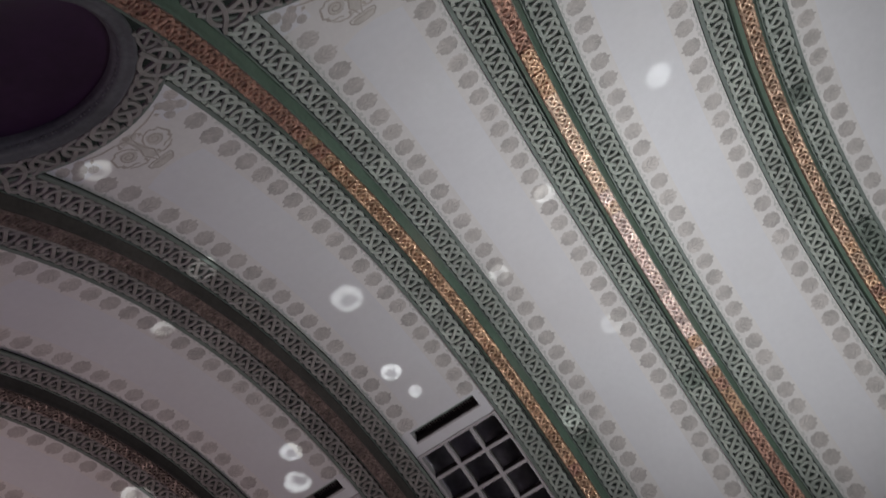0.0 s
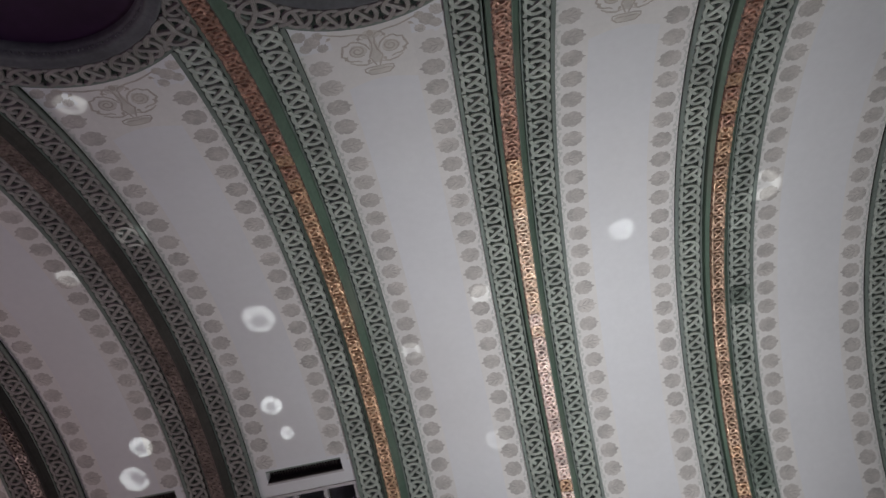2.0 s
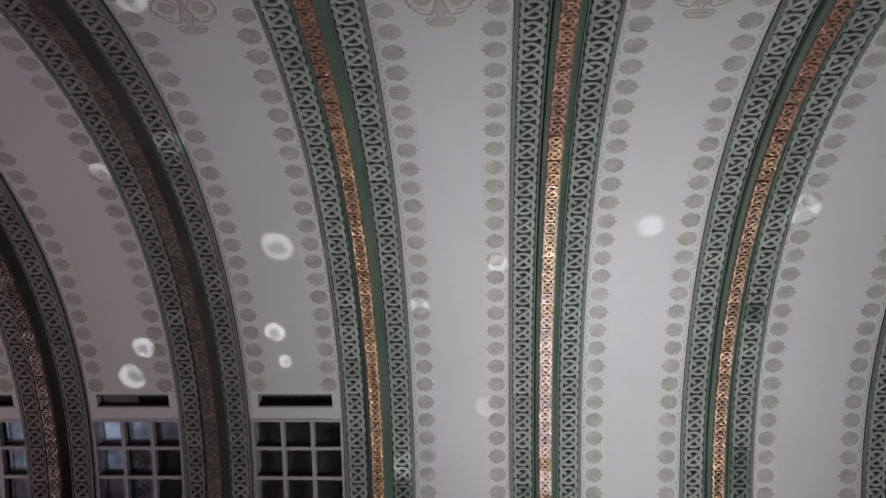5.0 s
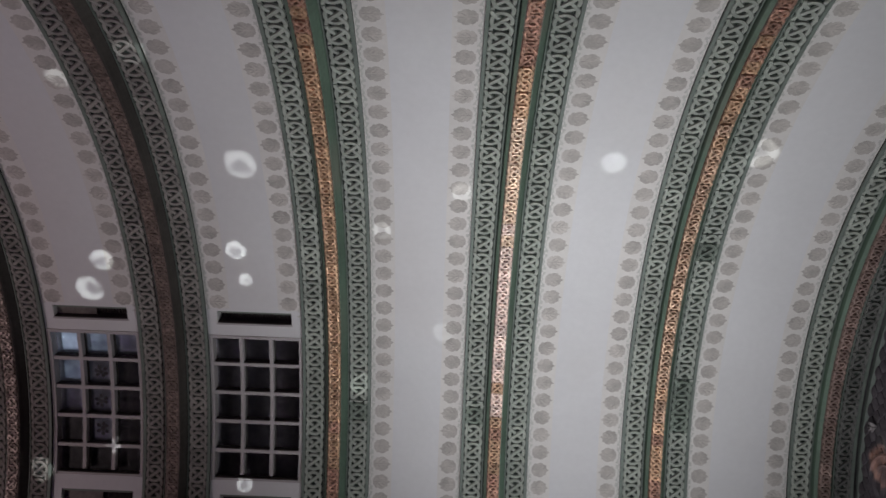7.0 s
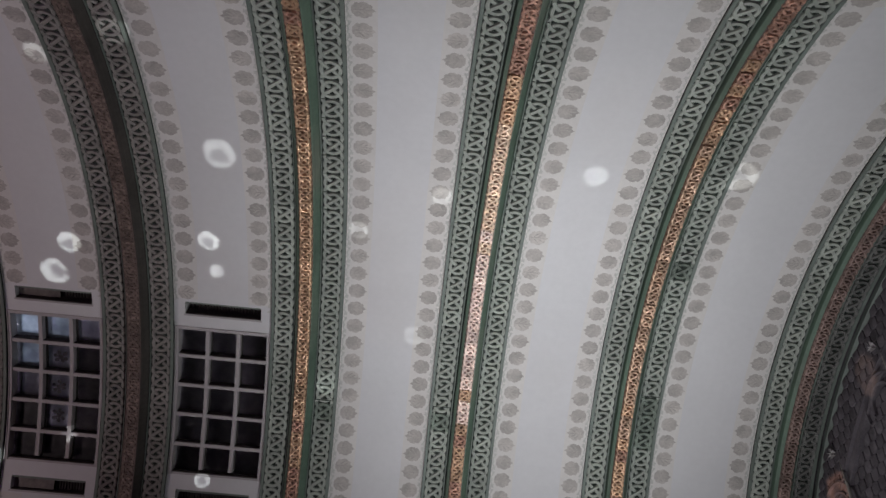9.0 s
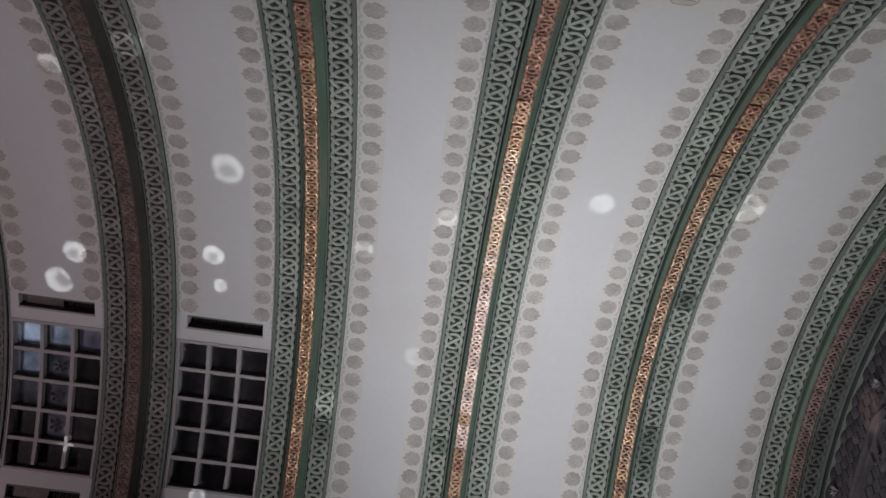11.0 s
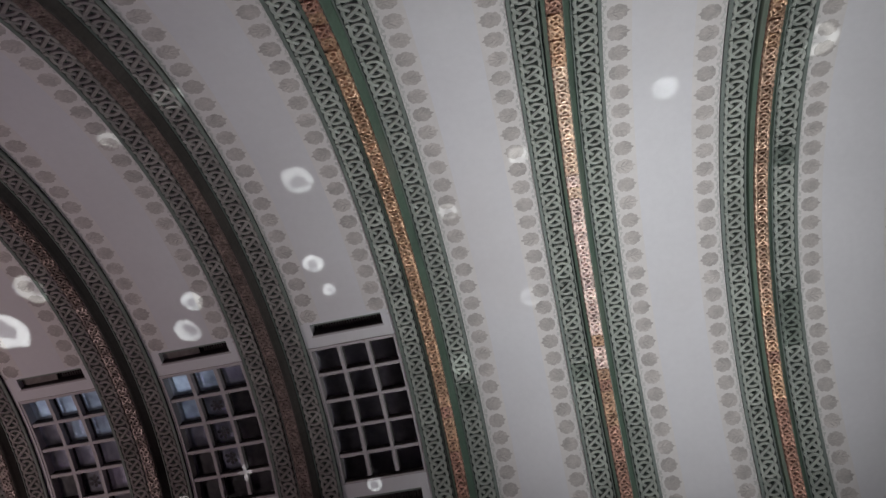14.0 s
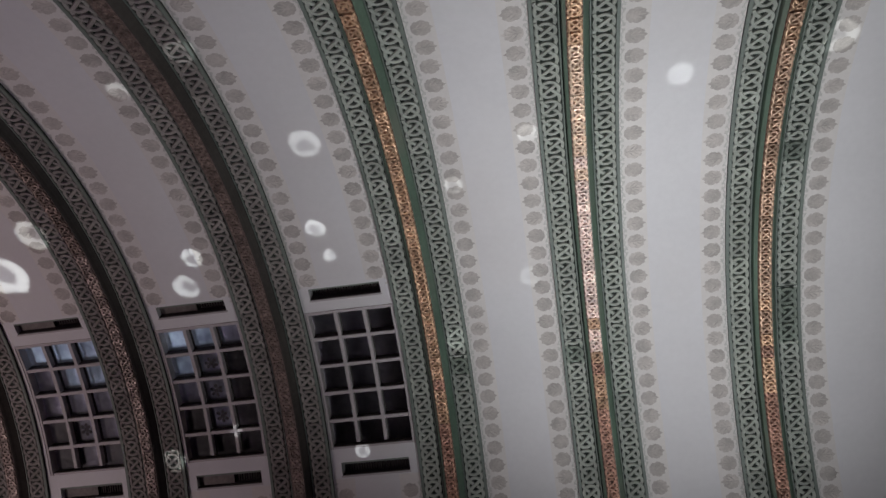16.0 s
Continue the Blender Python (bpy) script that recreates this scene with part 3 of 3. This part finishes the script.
def skylight(i, dusk):
    """A curved grid of three by five panes; dusk: how much evening sky comes through the panes of each row, from the top."""
    xc = PANELS[i][1] + ASIDE.get(i, 0.0)
    p0, p1 = WIN
    thing = tagged(new("skylight"), "curved skylight of dark obscured panes in a deep pale grid" if not dusk else "curved skylight with dusk light in its upper panes", "skylight", "skylights of the vault")
    w, wd, deg = 0.035, 0.036, math.degrees(1 / R)
    frame_part = one_bar("frame", FRAME, thing, xc - WIN_X - 0.01, xc - WIN_X + w, p0, p1, -0.30, 0.012)
    one_bar("jamb", FRAME, frame_part, xc + WIN_X - w, xc + WIN_X + 0.01, p0, p1, -0.30, 0.012)
    one_bar("head", FRAME, frame_part, xc - WIN_X + w, xc + WIN_X - w, p1 - 0.3, p1, -0.30, 0.010)
    one_bar("sill", FRAME, frame_part, xc - WIN_X + w, xc + WIN_X - w, p0, p0 + 0.25, -0.30, -0.015)
    # dark strip put on the sill for the shade of its upper face
    one_bar("ledge", SLATE, frame_part, xc - WIN_X + w, xc + WIN_X - w, p0 + 0.25, p0 + 0.36, -0.29, -0.022, label="dark strip standing for shade on the ledge")
    for a, b in ((xc - WIN_X - 0.024, xc - WIN_X - 0.011), (xc + WIN_X + 0.011, xc + WIN_X + 0.024)):
        one_bar("bead", BEADING, frame_part, a, b, p0, p1 + 0.12, 0.002, 0.026, label="thin pale bead round the frame")
    one_bar("bead", BEADING, frame_part, xc - WIN_X - 0.010, xc + WIN_X + 0.010, p1 + 0.01, p1 + 0.12, 0.002, 0.024, label="thin pale bead round the frame")
    xs = [xc - WIN_X + 2 * WIN_X * k / 3 for k in range(4)]
    ps = [p0 + (p1 - p0) * k / 5 for k in range(6)]
    # pale bars in front, a dark sash behind them
    for x in xs[1:3]:
        one_bar("mullion", FRAME, thing, x - wd, x + wd, p0 + 0.75, p1 - 0.3, -0.13, -0.002)
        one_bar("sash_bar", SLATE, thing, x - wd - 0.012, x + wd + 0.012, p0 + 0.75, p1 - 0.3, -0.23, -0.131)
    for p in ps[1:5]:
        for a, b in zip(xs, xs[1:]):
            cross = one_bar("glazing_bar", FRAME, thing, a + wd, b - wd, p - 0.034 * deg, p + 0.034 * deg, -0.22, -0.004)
            # likewise a dark strip shades the upper face of each bar
            one_bar("ledge", SLATE, cross, a + wd, b - wd, p + 0.034 * deg, p + 0.044 * deg, -0.225, -0.03, label="dark strip standing for shade on the ledge")
    for c, (a, b) in enumerate(zip(xs, xs[1:])):
        for r in range(5):
            lo, hi = ps[4 - r] + 0.03 * deg, ps[5 - r] - 0.03 * deg
            pane = one_bar("pane", GLASS, thing, a + wd - 0.005, b - wd + 0.005, lo, hi, -0.205, -0.193)
            pane.visible_shadow = False
            glow = dusk[r][c] if dusk else 0
            if dusk and glow < 2 and c == 1 and 0 < r < 4:
                shared("etched_flower", FLOWER_ME, seat((a + b) / 2 + 0.03 * math.sin(5 * r + c), (lo + hi) / 2 + 0.3 * math.sin(3 * c + r), -0.188, 0.9 * r + c), pane)
            if glow:
                one_bar("dusk_sky", DUSK[glow], thing, a + wd, b - wd, lo, hi, -0.40, -0.38, label="pale blue dusk sky beyond the glass")
    bm = bmesh.new()
    bar(bm, xc - 1.1, xc - 0.9, p0 - 1.5, p1 + 1.5, -0.95, -0.302)
    bar(bm, xc + 0.9, xc + 1.1, p0 - 1.5, p1 + 1.5, -0.95, -0.302)
    bar(bm, xc - 1.1, xc + 1.1, p0 - 1.5, p1 + 1.5, -1.05, -0.952)
    bar(bm, xc - 0.899, xc + 0.899, p0 - 1.5, p0 - 0.2, -0.95, -0.302)
    bar(bm, xc - 0.899, xc + 0.899, p1 + 0.2, p1 + 1.5, -0.95, -0.302)
    part("light_well", bm, NIGHT, thing, "dark well behind the glass")


# how brightly the evening sky shows, pane by pane: 0 not at all, 4 the most
for i, dusk in ((1, ()),
                (0, ((4, 3, 2), (3, 1, 0), (1, 1, 0), (0, 1, 0), (0, 0, 0))),
                (-1, ((4, 4, 3), (1, 3, 3), (1, 2, 2), (0, 1, 1), (0, 1, 0))),
                (-2, ((4, 3, 3), (3, 3, 2), (1, 2, 1), (0, 1, 1), (0, 0, 0)))):
    skylight(i, dusk)


VENT_PLATE = material("pale_brown_metal", (0.16, 0.138, 0.128), 0.6, spots=0.3, scale=3, fine=18)


def vent(i, span):
    xc = PANELS[i][1] + ASIDE.get(i, 0.0)
    a, b = span
    thing = tagged(new("air_vent"), "long dark air vent slot with thin slats in the plaster", "vent", "air vents of the vault")
    bm = bmesh.new()
    bar(bm, xc - VENT_X - 0.03, xc + VENT_X + 0.03, a - 0.15, b + 0.15, -0.34, -0.301)
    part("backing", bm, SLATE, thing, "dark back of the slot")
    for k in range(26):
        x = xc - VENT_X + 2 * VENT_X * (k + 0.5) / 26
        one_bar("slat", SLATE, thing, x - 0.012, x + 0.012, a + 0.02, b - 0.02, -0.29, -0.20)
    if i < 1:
        # plate added to make the slot's western half paler
        one_bar("damper_plate", VENT_PLATE, thing, xc - VENT_X, xc + 0.06, a + 0.12, b - 0.32, -0.15, -0.13, label="brown plate added over the paler half of the slot")
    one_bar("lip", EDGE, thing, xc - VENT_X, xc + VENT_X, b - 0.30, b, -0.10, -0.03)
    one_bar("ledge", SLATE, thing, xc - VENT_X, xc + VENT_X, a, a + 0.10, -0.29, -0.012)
    one_bar("sill", FRAME, thing, xc - VENT_X - 0.02, xc + VENT_X + 0.02, a - 0.22, a, -0.10, 0.012)


for i in SKYLIT:
    for v in VENTS:
        vent(i, v)

# ---------------------------------------------------------------- end wall


def ring_on_wall(bm, x, y, z, r, sections, a0=0.0, a1=math.pi):
    """A moulding of (radius offset, depth) points round an arch on the end wall."""
    rows = []
    for k in range(41):
        a = a0 + (a1 - a0) * k / 40
        rows.append([bm.verts.new((x - d, y + (r + o) * math.cos(a), z + (r + o) * math.sin(a))) for o, d in sections])
    for a, b in zip(rows, rows[1:]):
        for k in range(len(sections) - 1):
            bm.faces.new((a[k], a[k + 1], b[k + 1], b[k]))
    bmesh.ops.recalc_face_normals(bm, faces=bm.faces)


def end_wall():
    """The east end: a dark wall of overlapping scales inside the last rib, with arched mouldings."""
    x = EAST + 0.05
    bm = bmesh.new()
    box(bm, x + 0.06, x + 0.5, -R - 0.4, R + 0.4, 0, ZC + R + 0.4)
    wall = tagged(part("wall_east", bm, SCALES), "dark end wall of overlapping plaster scales", "wall", kind="structure")
    w, h = 0.225, 0.205
    sb = bmesh.new()
    outline = [(-0.095, 0.118), (-0.108, 0.06), (-0.108, -0.05), (-0.085, -0.098), (0, -0.118), (0.085, -0.098), (0.108, -0.05), (0.108, 0.06), (0.095, 0.118)]
    front = [sb.verts.new((-0.026 - 0.016 * (0.12 - b) / 0.24, a * 0.90, b * 0.92)) for a, b in outline]
    back = [sb.verts.new((0.03, a, b)) for a, b in outline]
    crown = sb.verts.new((-0.052, 0, -0.01))
    for k in range(len(outline)):
        q = (k + 1) % len(outline)
        sb.faces.new((front[k], front[q], crown))
        sb.faces.new((front[k], back[k], back[q], front[q]))
    bmesh.ops.recalc_face_normals(sb, faces=sb.faces)
    me = mesh_of("scale", sb, SCALES)
    rest = bmesh.new()
    for r in range(46):
        z = ZC + r * h
        for c in range(-33, 34):
            y = (c + 0.5 * (r % 2)) * w
            d = math.hypot(y, z - ZC)
            if d > R - 0.14 or 7.79 < d < 8.07:
                continue
            # the stretch that the hall's middle looks at is built scale by scale
            if 2.0 < y < 6.6 and d > 7.0:
                shared("scale", me, Matrix.Translation((x + 0.03, y, z)), wall)
            elif y > -2:
                vs = [rest.verts.new((x + 0.03 + v.co.x, y + v.co.y, z + v.co.z)) for v in me.vertices]
                for f in me.polygons:
                    rest.faces.new([vs[q] for q in f.vertices])
    tagged(part("scale_field", rest, SCALES, wall), kind="stuff")
    bm = bmesh.new()
    ring_on_wall(bm, x + 0.06, 0, ZC, 7.93, [(-0.15, 0.0), (-0.15, 0.13), (-0.11, 0.14), (-0.10, 0.07), (0.08, 0.07), (0.09, 0.14), (0.13, 0.13), (0.13, 0.0)])
    part("arch_moulding", bm, SCALES, wall, "dark grey-green arched moulding with a deep groove")
    for y, z, r, fy, fz in ((5.36, 7.98, 0.52, 5.03, 9.0), (3.15, 9.0, 0.52, 2.86, 9.97)):
        bm = bmesh.new()
        ring_on_wall(bm, x + 0.06, y, z, r, [(-0.20, 0.0), (-0.20, 0.13), (-0.16, 0.15), (-0.15, 0.09), (0.0, 0.09), (0.01, 0.15), (0.05, 0.13), (0.06, 0.0)], -0.2, math.pi + 0.2)
        niche = part("niche_moulding", bm, SCALES, wall, "small dark round-headed niche frame with a groove")
        # a pale spiky leaf over the niche and a slim pointed rod under it
        bm = bmesh.new()
        for k in range(7):
            a = 0.9 * k + 0.4
            c, d = math.cos(a), math.sin(a)
            ln = 0.10 + 0.03 * (k % 2)
            tip = bm.verts.new((x - 0.16, fy + ln * c, fz + ln * d))
            base = [bm.verts.new((x + w, fy + 0.02 * c - e * d, fz + 0.02 * d + e * c)) for w, e in ((-0.08, -0.018), (-0.13, 0.0), (-0.08, 0.018), (-0.02, 0.0))]
            for q in range(4):
                bm.faces.new((base[q], base[(q + 1) % 4], tip))
        bmesh.ops.recalc_face_normals(bm, faces=bm.faces)
        part("finial_leaf", bm, FRAME, niche, "pale spiky plaster leaf")
        bm = bmesh.new()
        bmesh.ops.create_cone(bm, cap_ends=True, segments=8, radius1=0.035, radius2=0.006, depth=0.75, matrix=Matrix.Translation((x - 0.12, fy - 0.17, fz - 0.62)))
        part("pointed_rod", bm, WALLS, niche, "slim pale pointed rod")
    bm = bmesh.new()
    ring_on_wall(bm, x + 0.04, 0, ZC, R, [(-0.02, 0.0), (-0.02, 0.05), (-0.12, 0.06), (-0.16, 0.0)])
    part("edge_moulding", bm, EDGE, wall, "grey-green moulding under the last rib")
    return wall


end_wall()

# ---------------------------------------------------------------- stencilled borders


def leaf_mesh():
    """A painted leaf of scalloped lobes with a pointed tip and faint darker veins."""
    bm = bmesh.new()
    half = [(0.190, 0.0), (0.146, 0.026), (0.132, 0.046), (0.140, 0.080), (0.112, 0.104), (0.088, 0.107), (0.062, 0.136), (0.014, 0.149), (-0.030, 0.138), (-0.050, 0.121),
            (-0.084, 0.132), (-0.116, 0.112), (-0.124, 0.084), (-0.150, 0.068), (-0.158, 0.026)]
    flat(bm, half + [(u, -v) for u, v in half[:0:-1]])
    veins = len(bm.faces)
    for line in ([(-0.13, 0.0), (0.0, 0.006), (0.13, 0.0)], [(-0.07, 0.02), (-0.03, 0.06), (0.02, 0.105)], [(-0.07, -0.02), (-0.03, -0.06), (0.02, -0.105)],
                 [(0.01, 0.025), (0.05, 0.05), (0.085, 0.07)], [(0.01, -0.025), (0.05, -0.05), (0.085, -0.07)]):
        thin(bm, line, 0.026)
    bm.faces.ensure_lookup_table()
    for f in bm.faces[veins:]:
        f.material_index = 1
        for v in f.verts:
            v.co.z = 0.0007
    for v in bm.verts:
        v.co.z += v.co.y ** 2 / (2 * R)
    me = mesh_of("stencil_leaf", bm, STENCIL)
    me.materials.append(VEIN)
    return me


def sprig_mesh():
    """The faint grey-green sprig between a leaf and the rib, curled on both sides of it."""
    bm = bmesh.new()
    thin(bm, [(-0.235, -0.19), (-0.205, -0.15), (-0.195, -0.09), (-0.225, -0.05), (-0.205, 0.0), (-0.225, 0.06), (-0.195, 0.10), (-0.20, 0.15), (-0.235, 0.19)], 0.030)
    flat(bm, [(-0.235, 0.20), (-0.20, 0.235), (-0.165, 0.24), (-0.15, 0.265), (-0.19, 0.275), (-0.225, 0.25)])
    flat(bm, [(-0.205, 0.10), (-0.175, 0.115), (-0.155, 0.155), (-0.18, 0.17), (-0.205, 0.15)])
    flat(bm, [(-0.205, -0.10), (-0.175, -0.115), (-0.155, -0.155), (-0.18, -0.17), (-0.205, -0.15)])
    for v in bm.verts:
        v.co.z += v.co.y ** 2 / (2 * R)
    return mesh_of("stencil_sprig", bm, SPRIG)


def thin(bm, pts, width):
    """A flat painted line along points."""
    rows = []
    n = len(pts)
    for i, (u, v) in enumerate(pts):
        a, b = pts[max(i - 1, 0)], pts[min(i + 1, n - 1)]
        d = Vector((b[0] - a[0], b[1] - a[1])).normalized()
        e = width / 2 * (0.55 + 0.45 * math.sin(math.pi * i / (n - 1)))
        rows.append((bm.verts.new((u - d.y * e, v + d.x * e, 0)), bm.verts.new((u + d.y * e, v - d.x * e, 0))))
    for a, b in zip(rows, rows[1:]):
        bm.faces.new((a[0], b[0], b[1], a[1]))


def scroll_mesh():
    """Two leafy scrolls on a stem over a small urn, with swags to both corners, bent to the vault."""
    bm = bmesh.new()
    for s in (-1, 1):
        # a tight spiral in a leafy cup
        thin(bm, [(s * (0.225 - 0.125 * (1 - k / 32) * math.cos(0.45 * k + 0.9)), 0.03 - 0.115 * (1 - k / 32) * math.sin(0.45 * k + 0.9)) for k in range(27)], 0.024)
        thin(bm, [(s * (0.235 + (0.205 + 0.018 * math.cos(2.4 * k)) * math.cos(0.3 * k - 1.7)), 0.025 + (0.185 + 0.018 * math.cos(2.4 * k)) * math.sin(0.3 * k - 1.7)) for k in range(12)], 0.034)
        thin(bm, [(s * 0.06, 0.02), (s * 0.10, 0.12), (s * 0.18, 0.19), (s * 0.28, 0.21)], 0.030)
        thin(bm, [(s * 0.02, -0.30), (s * 0.05, -0.22), (s * 0.09, -0.12), (s * 0.04, 0.0), (s * 0.02, 0.12), (s * 0.04, 0.24)], 0.030)
        thin(bm, [(s * 0.06, -0.22), (s * 0.16, -0.25), (s * 0.28, -0.22), (s * 0.37, -0.16)], 0.030)
        thin(bm, [(s * 0.05, 0.30), (s * 0.2, 0.34), (s * 0.36, 0.36), (s * 0.5, 0.41), (s * 0.66, 0.48)], 0.030)
        thin(bm, [(s * 0.02, 0.24), (s * 0.08, 0.31), (s * 0.15, 0.30), (s * 0.17, 0.25), (s * 0.12, 0.22)], 0.026)
        for u, v, a in ((0.42, -0.10, 2.2), (0.18, 0.22, 1.9), (0.60, 0.44, 0.4), (0.52, 0.37, -0.6), (0.10, -0.16, -1.2)):
            c, d = math.cos(a), math.sin(a)
            flat(bm, [(s * (u + x * c - y * d), v + x * d + y * c) for x, y in ((-0.01, 0.0), (0.025, 0.028), (0.085, 0.0), (0.025, -0.028))])
        thin(bm, [(s * 0.0, -0.31), (s * 0.11, -0.31), (s * 0.20, -0.33), (s * 0.20, -0.38), (s * 0.13, -0.45), (s * 0.0, -0.46)], 0.026)
        thin(bm, [(s * 0.0, -0.37), (s * 0.08, -0.36), (s * 0.17, -0.37)], 0.020)
    flat(bm, [(0.045 * math.cos(k * math.pi / 4), 0.32 + 0.06 * math.sin(k * math.pi / 4)) for k in range(8)])
    for v in bm.verts:
        v.co.z = v.co.y ** 2 / (2 * R)
    return mesh_of("stencil_scroll", bm, INK)


def wash_mesh():
    """The faint wash of paint behind the scrolls, the urn and the sprays in the corners."""
    bm = bmesh.new()
    for u, v, a, b in ((-0.225, 0.03, 0.12, 0.11), (0.225, 0.03, 0.12, 0.11), (0, -0.385, 0.18, 0.07), (0, 0.29, 0.13, 0.08), (0, -0.02, 0.07, 0.24)):
        flat(bm, [(u + a * (1 + 0.12 * math.cos(5 * k)) * math.cos(k * math.pi / 8), v + b * (1 + 0.12 * math.sin(4 * k)) * math.sin(k * math.pi / 8)) for k in range(16)])
    for v in bm.verts:
        v.co.z = v.co.y ** 2 / (2 * R)
    return mesh_of("stencil_wash", bm, FAINT)


SPRIG = material("grey_green_sprig_paint", (0.565, 0.56, 0.53), 0.8, spots=0.12, scale=6, fine=40, bump=0.0)
LEAF_ME, SPRIG_ME, SCROLL_ME, WASH_ME = leaf_mesh(), sprig_mesh(), scroll_mesh(), wash_mesh()
for i, (ob, xc, half) in PANELS.items():
    for s in (-1, 1):
        x = rib_x(i) + HALF + 0.245 if s < 0 else rib_x(i + 1) - HALF - 0.245
        for phi in knot_angles(16, 115.5):
            if (i in SKYLIT and VENTS[1][0] - 0.5 < phi < VENTS[0][1] + 0.6):
                continue
            grow = min(1.0, 0.80 + (116.5 - phi) * 0.05)
            spin = 0.0 if s < 0 else math.pi
            x1 = x + s * 0.05 * max(0.0, phi - 112.0) * 0.5
            m = Matrix.Diagonal((grow, grow, 1, 1))
            shared("stencil_leaf", LEAF_ME, seat(x1, phi, 0.0042, spin) @ m, ob)
            shared("stencil_sprig", SPRIG_ME, seat(x1, phi, 0.0056, spin) @ m, ob)
    spans = [(14, VENTS[1][0] - 0.4), (VENTS[0][1] + 0.4, 115.5)] if i in SKYLIT else [(14, 115.5)]
    for s in (-1, 1):
        e = s * (half - 0.03)
        for a, b in spans:
            swept("border_field", [(xc + e, 0.0022), (xc + e - s * 0.475, 0.0022)], steps(a, b, 1.0), BORDER, ob)
    m = seat(xc, 114.6, 0.0066) @ Matrix.Diagonal((0.92, 0.95, 1, 1))
    shared("stencil_scroll", SCROLL_ME, m, ob)
    shared("stencil_wash", WASH_ME, Matrix.Translation((cyl(0, 114.6, 0.004) - cyl(0, 114.6, 0.0))) @ seat(xc, 114.6, 0.0015) @ Matrix.Diagonal((0.92, 0.95, 1, 1)), ob)
    for s in (-1, 1):
        for u, v, size in ((0.70, 116.75, 0.66), (0.83, 117.6, 0.58), (0.60, 115.9, 0.46), (0.80, 116.2, 0.50), (0.62, 117.3, 0.44)):
            shared("stencil_leaf", LEAF_ME, seat(xc + s * u, v, 0.005, 2.2 if s > 0 else 0.9) @ Matrix.Diagonal((size, size, 1, 1)), ob)
    # the warm head of the panel under the roundel
    bm = bmesh.new()
    us = [(half - 0.475) * (k / 6 - 1) for k in range(13)]
    rows = [[bm.verts.new(cyl(xc + u, 110.8 + 0.5 * math.cos(4 * u) + (min(ring_edge(u), 119.5) - 110.9 - 0.5 * math.cos(4 * u)) * k / 6, 0.0022)) for u in us] for k in range(7)]
    for a, b in zip(rows, rows[1:]):
        for k in range(12):
            bm.faces.new((a[k], a[k + 1], b[k + 1], b[k]))
    part("border_head", bm, BORDER, ob)

# ---------------------------------------------------------------- unseen effect projectors, added on the floor to shape the rings of light

GOBO = bpy.data.materials.new("smoked_gobo_glass")
GOBO.use_nodes = True
_n, _l = GOBO.node_tree.nodes, GOBO.node_tree.links
_n.remove(_n["Principled BSDF"])
_t = _n.new("ShaderNodeBsdfTransparent")
_t.inputs[0].default_value = (0.30, 0.30, 0.32, 1)
_l.new(_t.outputs[0], _n["Material Output"].inputs[0])
for eye, goal, radius in BEAMS:
    way = goal - eye
    thing = tagged(new("floor_projector"), "small unseen effect projector added to shape a ring of light", "projector", "effect projectors")
    bm = bmesh.new()
    box(bm, eye.x - 0.10, eye.x + 0.10, eye.y - 0.10, eye.y + 0.10, 0.0, 0.52)
    bmesh.ops.bevel(bm, geom=bm.edges[:], offset=0.012, segments=1, affect="EDGES")
    part("housing", bm, SLATE, thing)
    bm = bmesh.new()
    bmesh.ops.create_cone(bm, cap_ends=False, segments=20, radius1=0.04, radius2=0.04, depth=0.62, matrix=look(eye + way.normalized() * 0.22, goal))
    part("barrel", bm, SLATE, thing)
    # a ragged smoked disc in the middle of the beam, and an iris with an uneven edge round it
    rng = random.Random(round(100 * goal.x) + 7 * round(10 * goal.z))
    r = 0.5 * radius / way.length
    at = look(eye + way.normalized() * 0.5, goal)
    bm = bmesh.new()
    du, dv = r * rng.uniform(-0.25, 0.25), r * rng.uniform(-0.25, 0.25)
    bm.faces.new([bm.verts.new(at @ Vector((du + r * rng.uniform(0.28, 0.66) * math.cos(k * math.pi / 5), dv + r * rng.uniform(0.28, 0.66) * math.sin(k * math.pi / 5), 0))) for k in range(10)])
    iris = bmesh.new()
    turns = [(math.cos(k * math.pi / 8), math.sin(k * math.pi / 8), r * rng.uniform(0.72, 0.98)) for k in range(16)]
    inner = [iris.verts.new(at @ Vector((q * c, q * d, 0.004))) for c, d, q in turns]
    outer = [iris.verts.new(at @ Vector((0.038 * c, 0.038 * d, 0.004))) for c, d, q in turns]
    for k in range(16):
        iris.faces.new((inner[k], inner[(k + 1) % 16], outer[(k + 1) % 16], outer[k]))
    part("iris", iris, SLATE, thing, "thin black iris plate")
    part("gobo", bm, GOBO, thing, "tiny smoked glass disc")
